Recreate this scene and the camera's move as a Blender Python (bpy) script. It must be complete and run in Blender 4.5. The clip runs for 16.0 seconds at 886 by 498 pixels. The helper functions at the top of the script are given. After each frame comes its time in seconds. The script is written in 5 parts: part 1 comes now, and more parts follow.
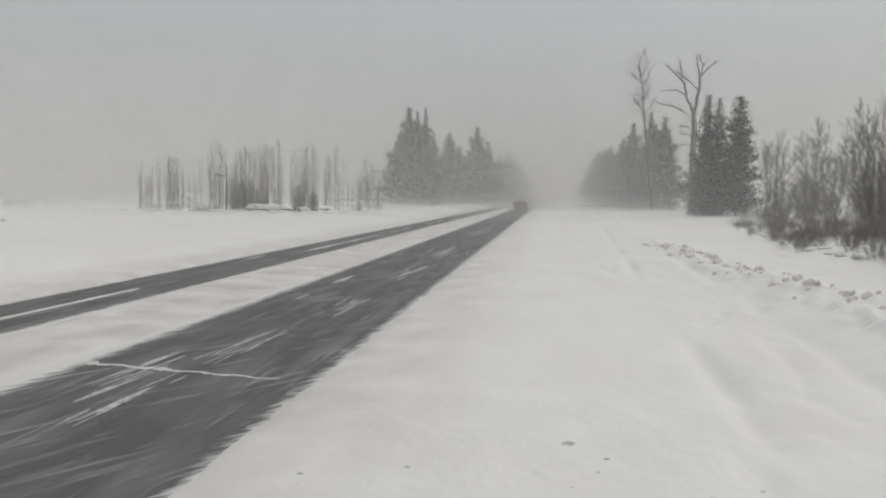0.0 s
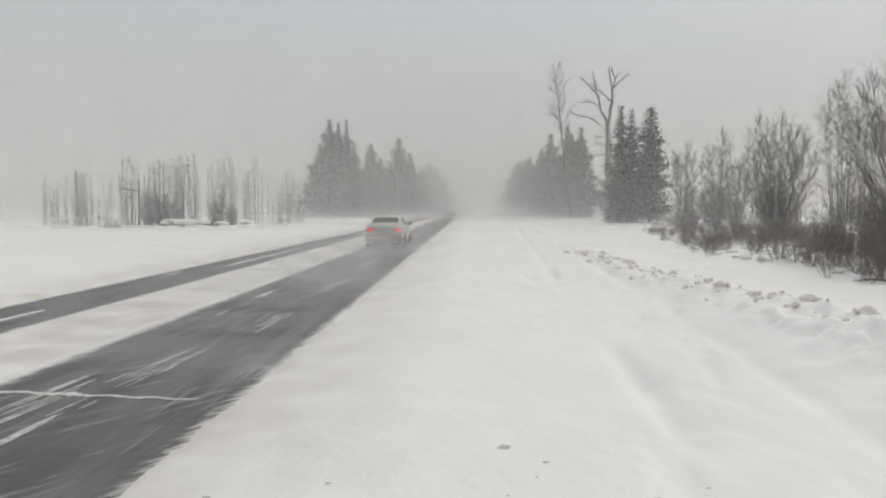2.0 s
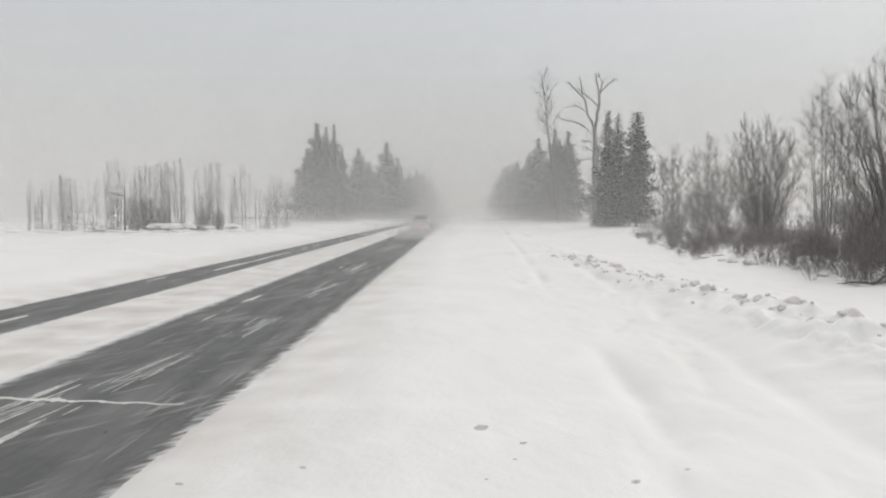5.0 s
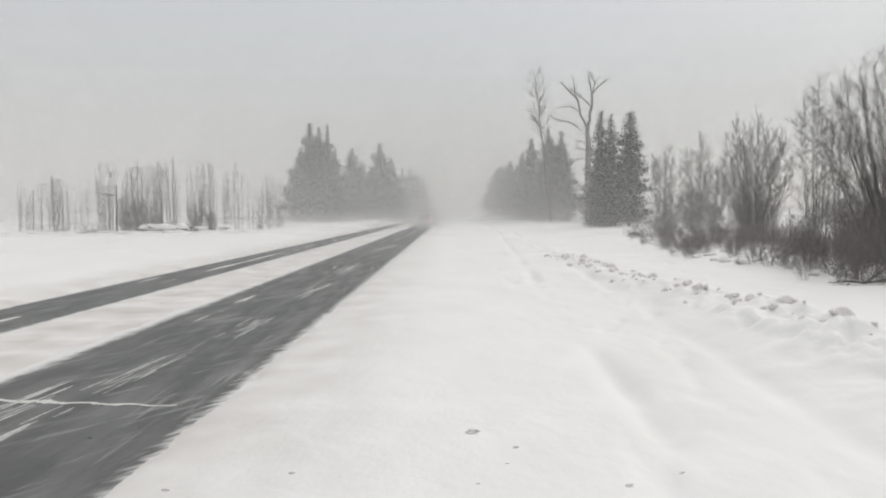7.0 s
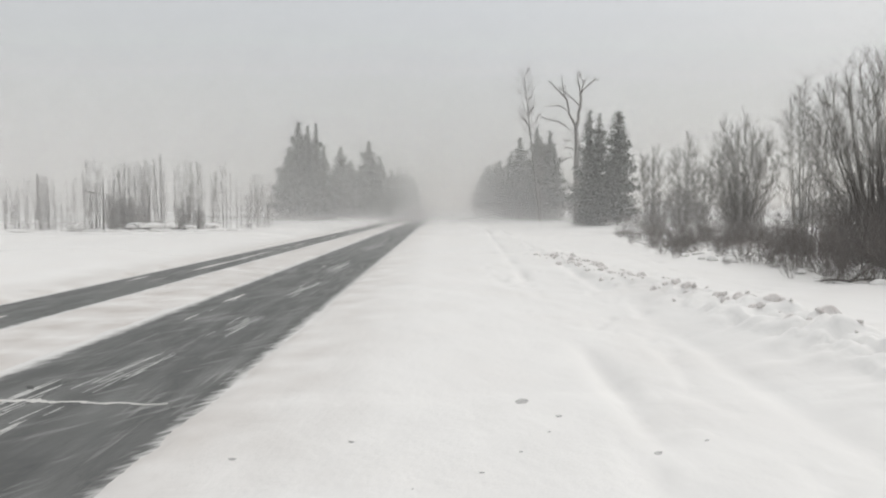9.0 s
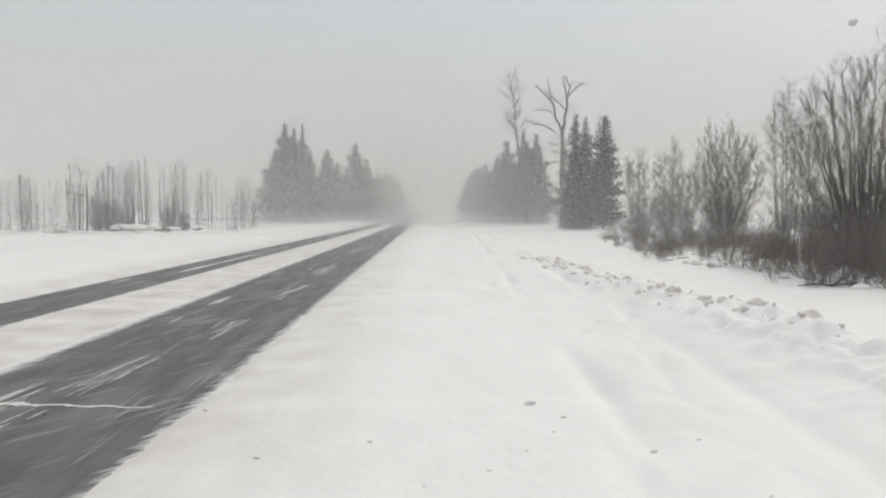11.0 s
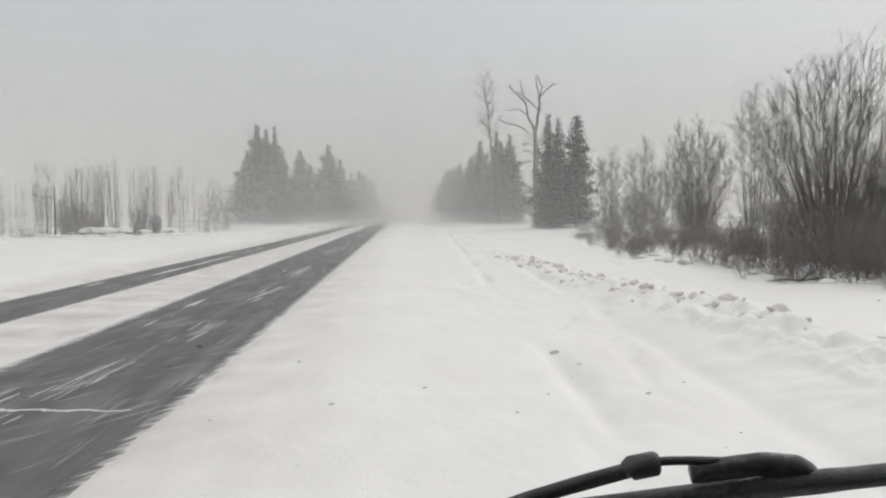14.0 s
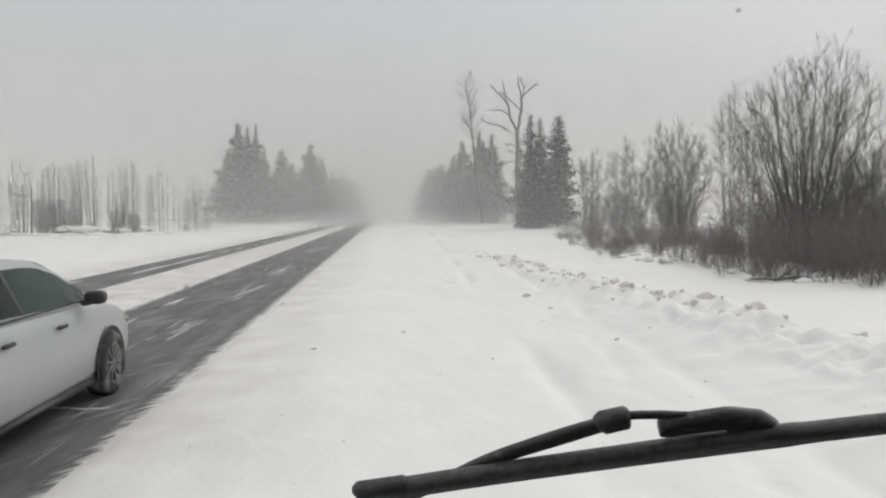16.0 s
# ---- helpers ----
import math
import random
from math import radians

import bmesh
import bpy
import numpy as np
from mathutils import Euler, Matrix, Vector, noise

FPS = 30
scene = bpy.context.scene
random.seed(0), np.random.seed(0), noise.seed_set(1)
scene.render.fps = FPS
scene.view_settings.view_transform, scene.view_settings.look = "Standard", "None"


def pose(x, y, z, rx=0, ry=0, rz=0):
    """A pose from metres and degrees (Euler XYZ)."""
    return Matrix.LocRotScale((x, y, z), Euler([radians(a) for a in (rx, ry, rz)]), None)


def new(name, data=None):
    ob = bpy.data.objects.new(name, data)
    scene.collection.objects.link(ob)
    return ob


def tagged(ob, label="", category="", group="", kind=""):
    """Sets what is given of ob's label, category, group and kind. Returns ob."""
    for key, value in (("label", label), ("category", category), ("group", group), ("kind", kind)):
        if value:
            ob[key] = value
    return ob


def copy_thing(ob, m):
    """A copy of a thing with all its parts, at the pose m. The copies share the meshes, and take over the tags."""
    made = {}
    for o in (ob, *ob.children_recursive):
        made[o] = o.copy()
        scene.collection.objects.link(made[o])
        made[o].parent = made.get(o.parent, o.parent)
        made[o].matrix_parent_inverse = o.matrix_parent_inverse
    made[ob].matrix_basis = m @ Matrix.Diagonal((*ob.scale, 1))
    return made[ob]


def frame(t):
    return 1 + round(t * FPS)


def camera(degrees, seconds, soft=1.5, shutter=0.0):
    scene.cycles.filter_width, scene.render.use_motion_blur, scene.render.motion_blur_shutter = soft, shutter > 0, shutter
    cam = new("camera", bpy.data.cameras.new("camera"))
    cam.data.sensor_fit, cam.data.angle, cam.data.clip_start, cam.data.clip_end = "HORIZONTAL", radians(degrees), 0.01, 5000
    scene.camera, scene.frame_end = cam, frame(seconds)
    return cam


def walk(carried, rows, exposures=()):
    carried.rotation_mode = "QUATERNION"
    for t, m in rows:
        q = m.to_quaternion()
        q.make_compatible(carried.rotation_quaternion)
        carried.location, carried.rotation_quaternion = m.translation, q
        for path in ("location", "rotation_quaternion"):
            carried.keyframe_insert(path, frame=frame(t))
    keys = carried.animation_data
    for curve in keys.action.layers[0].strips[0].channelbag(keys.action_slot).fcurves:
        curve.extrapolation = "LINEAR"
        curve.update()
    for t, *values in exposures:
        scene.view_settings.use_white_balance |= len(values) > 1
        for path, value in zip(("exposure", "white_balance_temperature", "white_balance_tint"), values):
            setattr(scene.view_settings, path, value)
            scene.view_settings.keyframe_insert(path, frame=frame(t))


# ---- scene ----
cam = camera(63.81, 16.0, soft=2.1)
PATH = [
    (0, pose(0.020, -0.007, 1.872, 85.72, -0.77, 8.32)),
    (0.5, pose(0.020, -0.007, 1.875, 85.66, -0.87, 12.73)),
    (1, pose(0.022, 0.006, 1.869, 85.99, -0.72, 12.69)),
    (1.2, pose(0.022, 0.007, 1.869, 86.02, -0.67, 12.12)),
    (1.3, pose(0.021, 0.009, 1.867, 86.08, -0.58, 11.07)),
    (1.5, pose(0.019, 0.024, 1.860, 86.44, -0.03, 4.58)),
    (1.8, pose(0.018, 0.019, 1.862, 86.62, 0.08, 2.56)),
    (2, pose(0.018, 0.018, 1.862, 86.66, 0.11, 2.12)),
    (2.5, pose(0.020, 0.023, 1.850, 86.83, 0.09, 2.00)),
    (3, pose(0.024, 0.032, 1.850, 86.88, 0.15, 1.82)),
    (3.5, pose(0.024, 0.030, 1.856, 86.85, 0.25, 1.69)),
    (4, pose(0.020, 0.016, 1.851, 86.90, 0.19, 1.51)),
    (6.5, pose(0.026, 0.030, 1.856, 87.06, 0.30, 0.75)),
    (7, pose(0.023, 0.025, 1.853, 87.01, 0.27, 0.61)),
    (7.5, pose(0.020, 0.021, 1.851, 87.07, 0.27, 0.41)),
    (8, pose(0.011, 0.016, 1.850, 86.98, 0.23, 0.33)),
    (8.5, pose(0.018, 0.016, 1.844, 87.40, 0.43, 0.25)),
    (9, pose(0.000, 0.000, 1.850, 86.92, 0.20, -0.28)),
    (11.5, pose(-0.019, -0.035, 1.859, 87.18, 0.12, -1.69)),
    (12, pose(-0.043, -0.094, 1.866, 87.10, 0.39, -2.15)),
    (12.5, pose(-0.034, -0.096, 1.870, 87.10, 0.54, -2.58)),
    (13, pose(-0.036, -0.083, 1.859, 87.05, 0.38, -2.97)),
    (13.5, pose(-0.041, -0.093, 1.859, 86.89, 0.32, -3.21)),
    (14, pose(-0.048, -0.098, 1.851, 87.17, 0.41, -3.46)),
    (14.5, pose(-0.045, -0.117, 1.846, 86.89, 0.38, -4.64)),
    (15, pose(-0.031, -0.057, 1.824, 86.85, 0.47, -6.08)),
    (15.5, pose(-0.013, -0.080, 1.827, 87.23, 0.21, -6.32)),
    (16, pose(-0.047, -0.117, 1.824, 87.16, 0.21, -4.89)),
]
EXPOSURES = [(0.0, -0.37), (0.5, -0.29), (0.8, -0.20), (1.0, -0.15), (2.0, -0.13), (3.0, -0.07), (4.0, 0.0), (7.0, 0.05), (12.5, 0.0), (16.0, -0.08)]
VEILS = [(15, 0.045, 9), (28, 0.10, 14), (50, 0.15, 20), (70, 0.06, 25), (86, 0.12, 29), (106, 0.16, 35), (115, 0.12, 38), (135, 0.17, 44), (155, 0.17, 50), (178, 0.19, 56), (205, 0.19, 64), (240, 0.19, 74), (280, 0.19, 86),
         (62, 0.10, 1.4), (90, 0.22, 2.2), (109, 0.26, 2.8), (130, 0.28, 3.2), (170, 0.30, 4.0)]
walk(cam, PATH, EXPOSURES)

# ---- world and light ----
world = bpy.data.worlds.new("overcast")
scene.world = world
world.use_nodes = True
wn, wl = world.node_tree.nodes, world.node_tree.links
wn.clear()
w_out = wn.new("ShaderNodeOutputWorld")
w_bg = wn.new("ShaderNodeBackground")
w_sky = wn.new("ShaderNodeTexSky")
w_sky.sky_type, w_sky.sun_disc = "NISHITA", False
w_sky.sun_elevation, w_sky.sun_rotation = radians(36), radians(40)
w_cloud = wn.new("ShaderNodeValToRGB")
w_tc = wn.new("ShaderNodeTexCoord")
w_sep = wn.new("ShaderNodeSeparateXYZ")
w_mix = wn.new("ShaderNodeMixRGB")
w_cloud.color_ramp.elements[0].position = 0.0
w_cloud.color_ramp.elements[0].color = (0.486, 0.482, 0.466, 1)
w_cloud.color_ramp.elements[1].position = 1.0
w_cloud.color_ramp.elements[1].color = (0.86, 0.853, 0.822, 1)
mid = w_cloud.color_ramp.elements.new(0.30)
mid.color = (0.548, 0.545, 0.529, 1)
w_mix.inputs[0].default_value = 0.02
wl.new(w_tc.outputs["Generated"], w_sep.inputs[0])
wl.new(w_sep.outputs["Z"], w_cloud.inputs[0])
wl.new(w_cloud.outputs[0], w_mix.inputs[1])
wl.new(w_sky.outputs[0], w_mix.inputs[2])
wl.new(w_mix.outputs[0], w_bg.inputs[0])
w_bg.inputs[1].default_value = 1.0
wl.new(w_bg.outputs[0], w_out.inputs[0])

sun_data = bpy.data.lights.new("sun", "SUN")
sun_data.energy, sun_data.angle, sun_data.color = 0.95, radians(35), (1.0, 0.975, 0.93)
sun = new("sun", sun_data)
sun.rotation_euler = (radians(54), 0, radians(140))
scene.cycles.transparent_max_bounces = 64


# ---- materials ----
def material(name, base, rough=0.7, metal=0.0, vary=0.15, scale=6.0, bump=0.0, bump_scale=40.0, second=None, patch=1.2, stretch=(1, 1, 1), cover=(0.45, 0.65), spec=0.5, space="Object", third=None):
    """Principled with two scales of variation; second: a cover colour in patches of its own."""
    m = bpy.data.materials.new(name)
    m.use_nodes = True
    n, l = m.node_tree.nodes, m.node_tree.links
    p = n["Principled BSDF"]
    p.inputs["Roughness"].default_value, p.inputs["Metallic"].default_value = rough, metal
    p.inputs["Specular IOR Level"].default_value = spec
    tc, mp = n.new("ShaderNodeTexCoord"), n.new("ShaderNodeMapping")
    mp.inputs["Scale"].default_value = stretch
    l.new(tc.outputs[space], mp.inputs[0])
    fine = n.new("ShaderNodeTexNoise")
    fine.inputs["Scale"].default_value, fine.inputs["Detail"].default_value = scale, 5
    l.new(mp.outputs[0], fine.inputs["Vector"])
    ramp = n.new("ShaderNodeValToRGB")
    ramp.color_ramp.elements[0].position, ramp.color_ramp.elements[1].position = 0.3, 0.7
    ramp.color_ramp.elements[0].color = (*[c * (1 - vary) for c in base], 1)
    ramp.color_ramp.elements[1].color = (*[min(0.95, c * (1 + vary)) for c in base], 1)
    l.new(fine.outputs[0], ramp.inputs[0])
    last = ramp.outputs[0]
    if second:
        big = n.new("ShaderNodeTexNoise")
        big.inputs["Scale"].default_value, big.inputs["Detail"].default_value = patch, 6
        l.new(mp.outputs[0], big.inputs["Vector"])
        mask = n.new("ShaderNodeValToRGB")
        mask.color_ramp.elements[0].position, mask.color_ramp.elements[1].position = cover
        l.new(big.outputs[0], mask.inputs[0])
        mix = n.new("ShaderNodeMixRGB")
        mix.inputs[2].default_value = (*second, 1)
        l.new(mask.outputs[0], mix.inputs[0])
        l.new(last, mix.inputs[1])
        last = mix.outputs[0]
    if third:
        colour, size, pull, cut = third
        mp3, tex = n.new("ShaderNodeMapping"), n.new("ShaderNodeTexNoise")
        mp3.inputs["Scale"].default_value, mp3.inputs["Rotation"].default_value = pull, (0, 0, radians(-4))
        l.new(tc.outputs[space], mp3.inputs[0]), l.new(mp3.outputs[0], tex.inputs["Vector"])
        tex.inputs["Scale"].default_value, tex.inputs["Detail"].default_value = size, 4
        mask3, mix3 = n.new("ShaderNodeValToRGB"), n.new("ShaderNodeMixRGB")
        mask3.color_ramp.elements[0].position, mask3.color_ramp.elements[1].position = cut
        mix3.inputs[2].default_value = (*colour, 1)
        l.new(tex.outputs[0], mask3.inputs[0]), l.new(mask3.outputs[0], mix3.inputs[0])
        l.new(last, mix3.inputs[1])
        last = mix3.outputs[0]
    l.new(last, p.inputs["Base Color"])
    if bump:
        grain = n.new("ShaderNodeTexNoise")
        grain.inputs["Scale"].default_value, grain.inputs["Detail"].default_value = bump_scale, 6
        l.new(mp.outputs[0], grain.inputs["Vector"])
        b = n.new("ShaderNodeBump")
        b.inputs["Strength"].default_value, b.inputs["Distance"].default_value = bump, 0.02
        l.new(grain.outputs[0], b.inputs["Height"])
        l.new(b.outputs[0], p.inputs["Normal"])
    return m


def glow(name, colour, strength):
    m = material(name, colour, 0.25, vary=0.05)
    p = m.node_tree.nodes["Principled BSDF"]
    p.inputs["Emission Color"].default_value, p.inputs["Emission Strength"].default_value = (*colour, 1), strength
    return m


def veil_material(name, density, height, ragged, size, floor_fade=0.25):
    """Haze of airborne snow put on a sheet: white scattering mixed with clear, uneven; thins out upwards."""
    m = bpy.data.materials.new(name)
    m.use_nodes = True
    n, l = m.node_tree.nodes, m.node_tree.links
    n.clear()
    out, mix = n.new("ShaderNodeOutputMaterial"), n.new("ShaderNodeMixShader")
    clear, both = n.new("ShaderNodeBsdfTransparent"), n.new("ShaderNodeMixShader")
    near, far = n.new("ShaderNodeBsdfDiffuse"), n.new("ShaderNodeBsdfTranslucent")
    near.inputs[0].default_value = far.inputs[0].default_value = (0.775, 0.77, 0.765, 1)
    both.inputs[0].default_value = 0.5
    l.new(near.outputs[0], both.inputs[1]), l.new(far.outputs[0], both.inputs[2])
    geo, sep = n.new("ShaderNodeNewGeometry"), n.new("ShaderNodeSeparateXYZ")
    l.new(geo.outputs["Position"], sep.inputs[0])
    up = n.new("ShaderNodeMapRange")
    up.interpolation_type = "SMOOTHSTEP"
    up.inputs["From Min"].default_value, up.inputs["From Max"].default_value = 0.0, height
    up.inputs["To Min"].default_value, up.inputs["To Max"].default_value = 1.0, 0.0
    l.new(sep.outputs["Z"], up.inputs["Value"])
    noise_tex = n.new("ShaderNodeTexNoise")
    noise_tex.inputs["Scale"].default_value, noise_tex.inputs["Detail"].default_value = size, 3
    mp = n.new("ShaderNodeMapping")
    mp.inputs["Scale"].default_value = (0.5, 1, 1)
    l.new(geo.outputs["Position"], mp.inputs[0])
    l.new(mp.outputs[0], noise_tex.inputs["Vector"])
    rag = n.new("ShaderNodeMapRange")
    rag.inputs["From Min"].default_value, rag.inputs["From Max"].default_value = 0.25, 0.75
    rag.inputs["To Min"].default_value, rag.inputs["To Max"].default_value = density * (1 - ragged), density * (1 + ragged)
    l.new(noise_tex.outputs[0], rag.inputs["Value"])
    low = n.new("ShaderNodeMapRange")
    low.inputs["From Min"].default_value, low.inputs["From Max"].default_value = 0.0, max(floor_fade, 0.01)
    low.inputs["To Min"].default_value = 0.0
    l.new(sep.outputs["Z"], low.inputs["Value"])
    a, b = n.new("ShaderNodeMath"), n.new("ShaderNodeMath")
    a.operation = b.operation = "MULTIPLY"
    l.new(up.outputs[0], a.inputs[0]), l.new(rag.outputs[0], a.inputs[1])
    l.new(a.outputs[0], b.inputs[0]), l.new(low.outputs[0], b.inputs[1])
    l.new(b.outputs[0], mix.inputs[0])
    l.new(clear.outputs[0], mix.inputs[1]), l.new(both.outputs[0], mix.inputs[2])
    l.new(mix.outputs[0], out.inputs[0])
    return m


def puff_material(name, density):
    """A cloud of whirled-up snow that thins out from its middle."""
    m = bpy.data.materials.new(name)
    m.use_nodes = True
    n, l = m.node_tree.nodes, m.node_tree.links
    n.clear()
    out, mix = n.new("ShaderNodeOutputMaterial"), n.new("ShaderNodeMixShader")
    clear, both = n.new("ShaderNodeBsdfTransparent"), n.new("ShaderNodeMixShader")
    near, far = n.new("ShaderNodeBsdfDiffuse"), n.new("ShaderNodeBsdfTranslucent")
    near.inputs[0].default_value = far.inputs[0].default_value = (0.85, 0.85, 0.85, 1)
    both.inputs[0].default_value = 0.5
    l.new(near.outputs[0], both.inputs[1]), l.new(far.outputs[0], both.inputs[2])
    tc, mp = n.new("ShaderNodeTexCoord"), n.new("ShaderNodeMapping")
    mp.inputs["Location"].default_value = (-1, -1, -1)
    mp.inputs["Scale"].default_value = (2, 2, 2)
    grad = n.new("ShaderNodeVectorMath")
    grad.operation = "LENGTH"
    l.new(tc.outputs["Generated"], mp.inputs[0]), l.new(mp.outputs[0], grad.inputs[0])
    fall = n.new("ShaderNodeMapRange")
    fall.interpolation_type = "SMOOTHSTEP"
    fall.inputs["From Min"].default_value, fall.inputs["From Max"].default_value = 0.0, 0.95
    fall.inputs["To Min"].default_value, fall.inputs["To Max"].default_value = density, 0.0
    l.new(grad.outputs["Value"], fall.inputs["Value"])
    tex = n.new("ShaderNodeTexNoise")
    tex.inputs["Scale"].default_value, tex.inputs["Detail"].default_value = 1.6, 4
    l.new(tc.outputs["Object"], tex.inputs["Vector"])
    rag = n.new("ShaderNodeMapRange")
    rag.inputs["From Min"].default_value, rag.inputs["From Max"].default_value = 0.3, 0.65
    rag.inputs["To Min"].default_value = 0.25
    l.new(tex.outputs[0], rag.inputs["Value"])
    a = n.new("ShaderNodeMath")
    a.operation = "MULTIPLY"
    l.new(fall.outputs[0], a.inputs[0]), l.new(rag.outputs[0], a.inputs[1])
    l.new(a.outputs[0], mix.inputs[0])
    l.new(clear.outputs[0], mix.inputs[1]), l.new(both.outputs[0], mix.inputs[2])
    l.new(mix.outputs[0], out.inputs[0])
    return m


def drift_streaks(m, colour, angle, across, along, cut):
    """Fine snow that the wind has drawn over a surface in thin lines, at an angle to the road."""
    n, l = m.node_tree.nodes, m.node_tree.links
    p = n["Principled BSDF"]
    old = p.inputs["Base Color"].links[0].from_socket
    tc, turn, pull, tex = n.new("ShaderNodeTexCoord"), n.new("ShaderNodeMapping"), n.new("ShaderNodeMapping"), n.new("ShaderNodeTexNoise")
    turn.inputs["Rotation"].default_value = (0, 0, radians(-angle))
    pull.inputs["Scale"].default_value = (across, along, 1)
    tex.inputs["Scale"].default_value, tex.inputs["Detail"].default_value = 1.0, 5
    l.new(tc.outputs["Object"], turn.inputs[0]), l.new(turn.outputs[0], pull.inputs[0]), l.new(pull.outputs[0], tex.inputs["Vector"])
    mask, mix = n.new("ShaderNodeValToRGB"), n.new("ShaderNodeMixRGB")
    mask.color_ramp.elements[0].position, mask.color_ramp.elements[1].position = cut
    mix.inputs[2].default_value = (*colour, 1)
    l.new(tex.outputs[0], mask.inputs[0]), l.new(mask.outputs[0], mix.inputs[0])
    l.new(old, mix.inputs[1]), l.new(mix.outputs[0], p.inputs["Base Color"])


def edge_dust(m, edges, colour):
    """Loose snow strewn on the asphalt along the snow's edges; edges: (x of the snow, reach)."""
    n, l = m.node_tree.nodes, m.node_tree.links
    p = n["Principled BSDF"]
    old = p.inputs["Base Color"].links[0].from_socket
    tc, sep, turn, pull = n.new("ShaderNodeTexCoord"), n.new("ShaderNodeSeparateXYZ"), n.new("ShaderNodeMapping"), n.new("ShaderNodeMapping")
    l.new(tc.outputs["Object"], sep.inputs[0])
    reach = None
    for x0, w in edges:
        r = n.new("ShaderNodeMapRange")
        r.inputs["From Min"].default_value, r.inputs["From Max"].default_value = x0 + w, x0
        l.new(sep.outputs["X"], r.inputs["Value"])
        far = n.new("ShaderNodeMapRange")
        far.inputs["From Min"].default_value, far.inputs["From Max"].default_value = x0 - math.copysign(1.0, w), x0
        l.new(sep.outputs["X"], far.inputs["Value"])
        both = n.new("ShaderNodeMath")
        both.operation = "MULTIPLY"
        l.new(r.outputs[0], both.inputs[0]), l.new(far.outputs[0], both.inputs[1])
        if reach is None:
            reach = both.outputs[0]
        else:
            top = n.new("ShaderNodeMath")
            top.operation = "MAXIMUM"
            l.new(reach, top.inputs[0]), l.new(both.outputs[0], top.inputs[1])
            reach = top.outputs[0]
    turn.inputs["Rotation"].default_value = (0, 0, radians(38))
    pull.inputs["Scale"].default_value = (16, 3.5, 1)
    tex = n.new("ShaderNodeTexNoise")
    tex.inputs["Scale"].default_value, tex.inputs["Detail"].default_value = 1.0, 6
    l.new(tc.outputs["Object"], turn.inputs[0]), l.new(turn.outputs[0], pull.inputs[0]), l.new(pull.outputs[0], tex.inputs["Vector"])
    add, cut, mix = n.new("ShaderNodeMath"), n.new("ShaderNodeMapRange"), n.new("ShaderNodeMixRGB")
    add.operation = "ADD"
    cut.inputs["From Min"].default_value, cut.inputs["From Max"].default_value = 0.92, 1.25
    mix.inputs[2].default_value = (*colour, 1)
    l.new(reach, add.inputs[0]), l.new(tex.outputs[0], add.inputs[1]), l.new(add.outputs[0], cut.inputs["Value"])
    l.new(cut.outputs[0], mix.inputs[0]), l.new(old, mix.inputs[1]), l.new(mix.outputs[0], p.inputs["Base Color"])


SNOW = material("snow", (0.83, 0.82, 0.81), 0.7, vary=0.03, scale=2.2, bump=0.35, bump_scale=10, second=(0.775, 0.755, 0.74), patch=0.55, stretch=(1, 0.7, 1), cover=(0.48, 0.85), spec=0.2)


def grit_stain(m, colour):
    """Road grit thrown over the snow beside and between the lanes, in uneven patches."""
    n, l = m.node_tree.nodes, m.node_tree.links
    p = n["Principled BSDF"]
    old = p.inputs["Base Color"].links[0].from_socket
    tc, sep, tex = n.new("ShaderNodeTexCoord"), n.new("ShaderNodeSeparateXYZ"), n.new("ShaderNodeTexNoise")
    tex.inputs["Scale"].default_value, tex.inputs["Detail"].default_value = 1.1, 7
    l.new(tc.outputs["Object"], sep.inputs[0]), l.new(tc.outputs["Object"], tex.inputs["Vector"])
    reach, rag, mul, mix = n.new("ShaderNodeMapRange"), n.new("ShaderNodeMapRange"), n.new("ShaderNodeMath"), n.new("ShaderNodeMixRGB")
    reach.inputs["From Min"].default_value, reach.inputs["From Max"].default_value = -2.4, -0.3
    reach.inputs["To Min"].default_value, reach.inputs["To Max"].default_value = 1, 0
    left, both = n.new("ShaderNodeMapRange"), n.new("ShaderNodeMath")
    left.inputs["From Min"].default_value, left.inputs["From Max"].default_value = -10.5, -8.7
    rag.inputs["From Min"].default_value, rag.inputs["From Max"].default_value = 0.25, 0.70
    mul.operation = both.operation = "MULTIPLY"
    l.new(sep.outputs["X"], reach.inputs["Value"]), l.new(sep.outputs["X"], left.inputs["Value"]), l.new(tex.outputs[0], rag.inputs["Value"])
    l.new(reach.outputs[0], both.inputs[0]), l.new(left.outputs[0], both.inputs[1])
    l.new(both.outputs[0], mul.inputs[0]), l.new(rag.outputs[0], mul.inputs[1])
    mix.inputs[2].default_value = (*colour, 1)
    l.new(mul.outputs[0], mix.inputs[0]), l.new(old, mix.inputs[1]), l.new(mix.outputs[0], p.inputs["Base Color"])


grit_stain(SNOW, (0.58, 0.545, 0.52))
DIRTY_SNOW = material("dirty_snow", (0.80, 0.77, 0.755), 0.8, vary=0.12, scale=9, bump=0.5, bump_scale=25, second=(0.62, 0.545, 0.525), patch=3, cover=(0.52, 0.85), spec=0.2)
ASPHALT = material("asphalt", (0.078, 0.081, 0.079), 0.6, vary=0.28, scale=26, bump=0.3, bump_scale=150, second=(0.20, 0.205, 0.20), patch=1.5, stretch=(2.2, 0.35, 1), cover=(0.42, 0.85), third=((0.36, 0.36, 0.35), 1.0, (13.0, 0.55, 1), (0.60, 0.80)))
drift_streaks(ASPHALT, (0.36, 0.36, 0.355), -31, 9.0, 0.75, (0.57, 0.80))
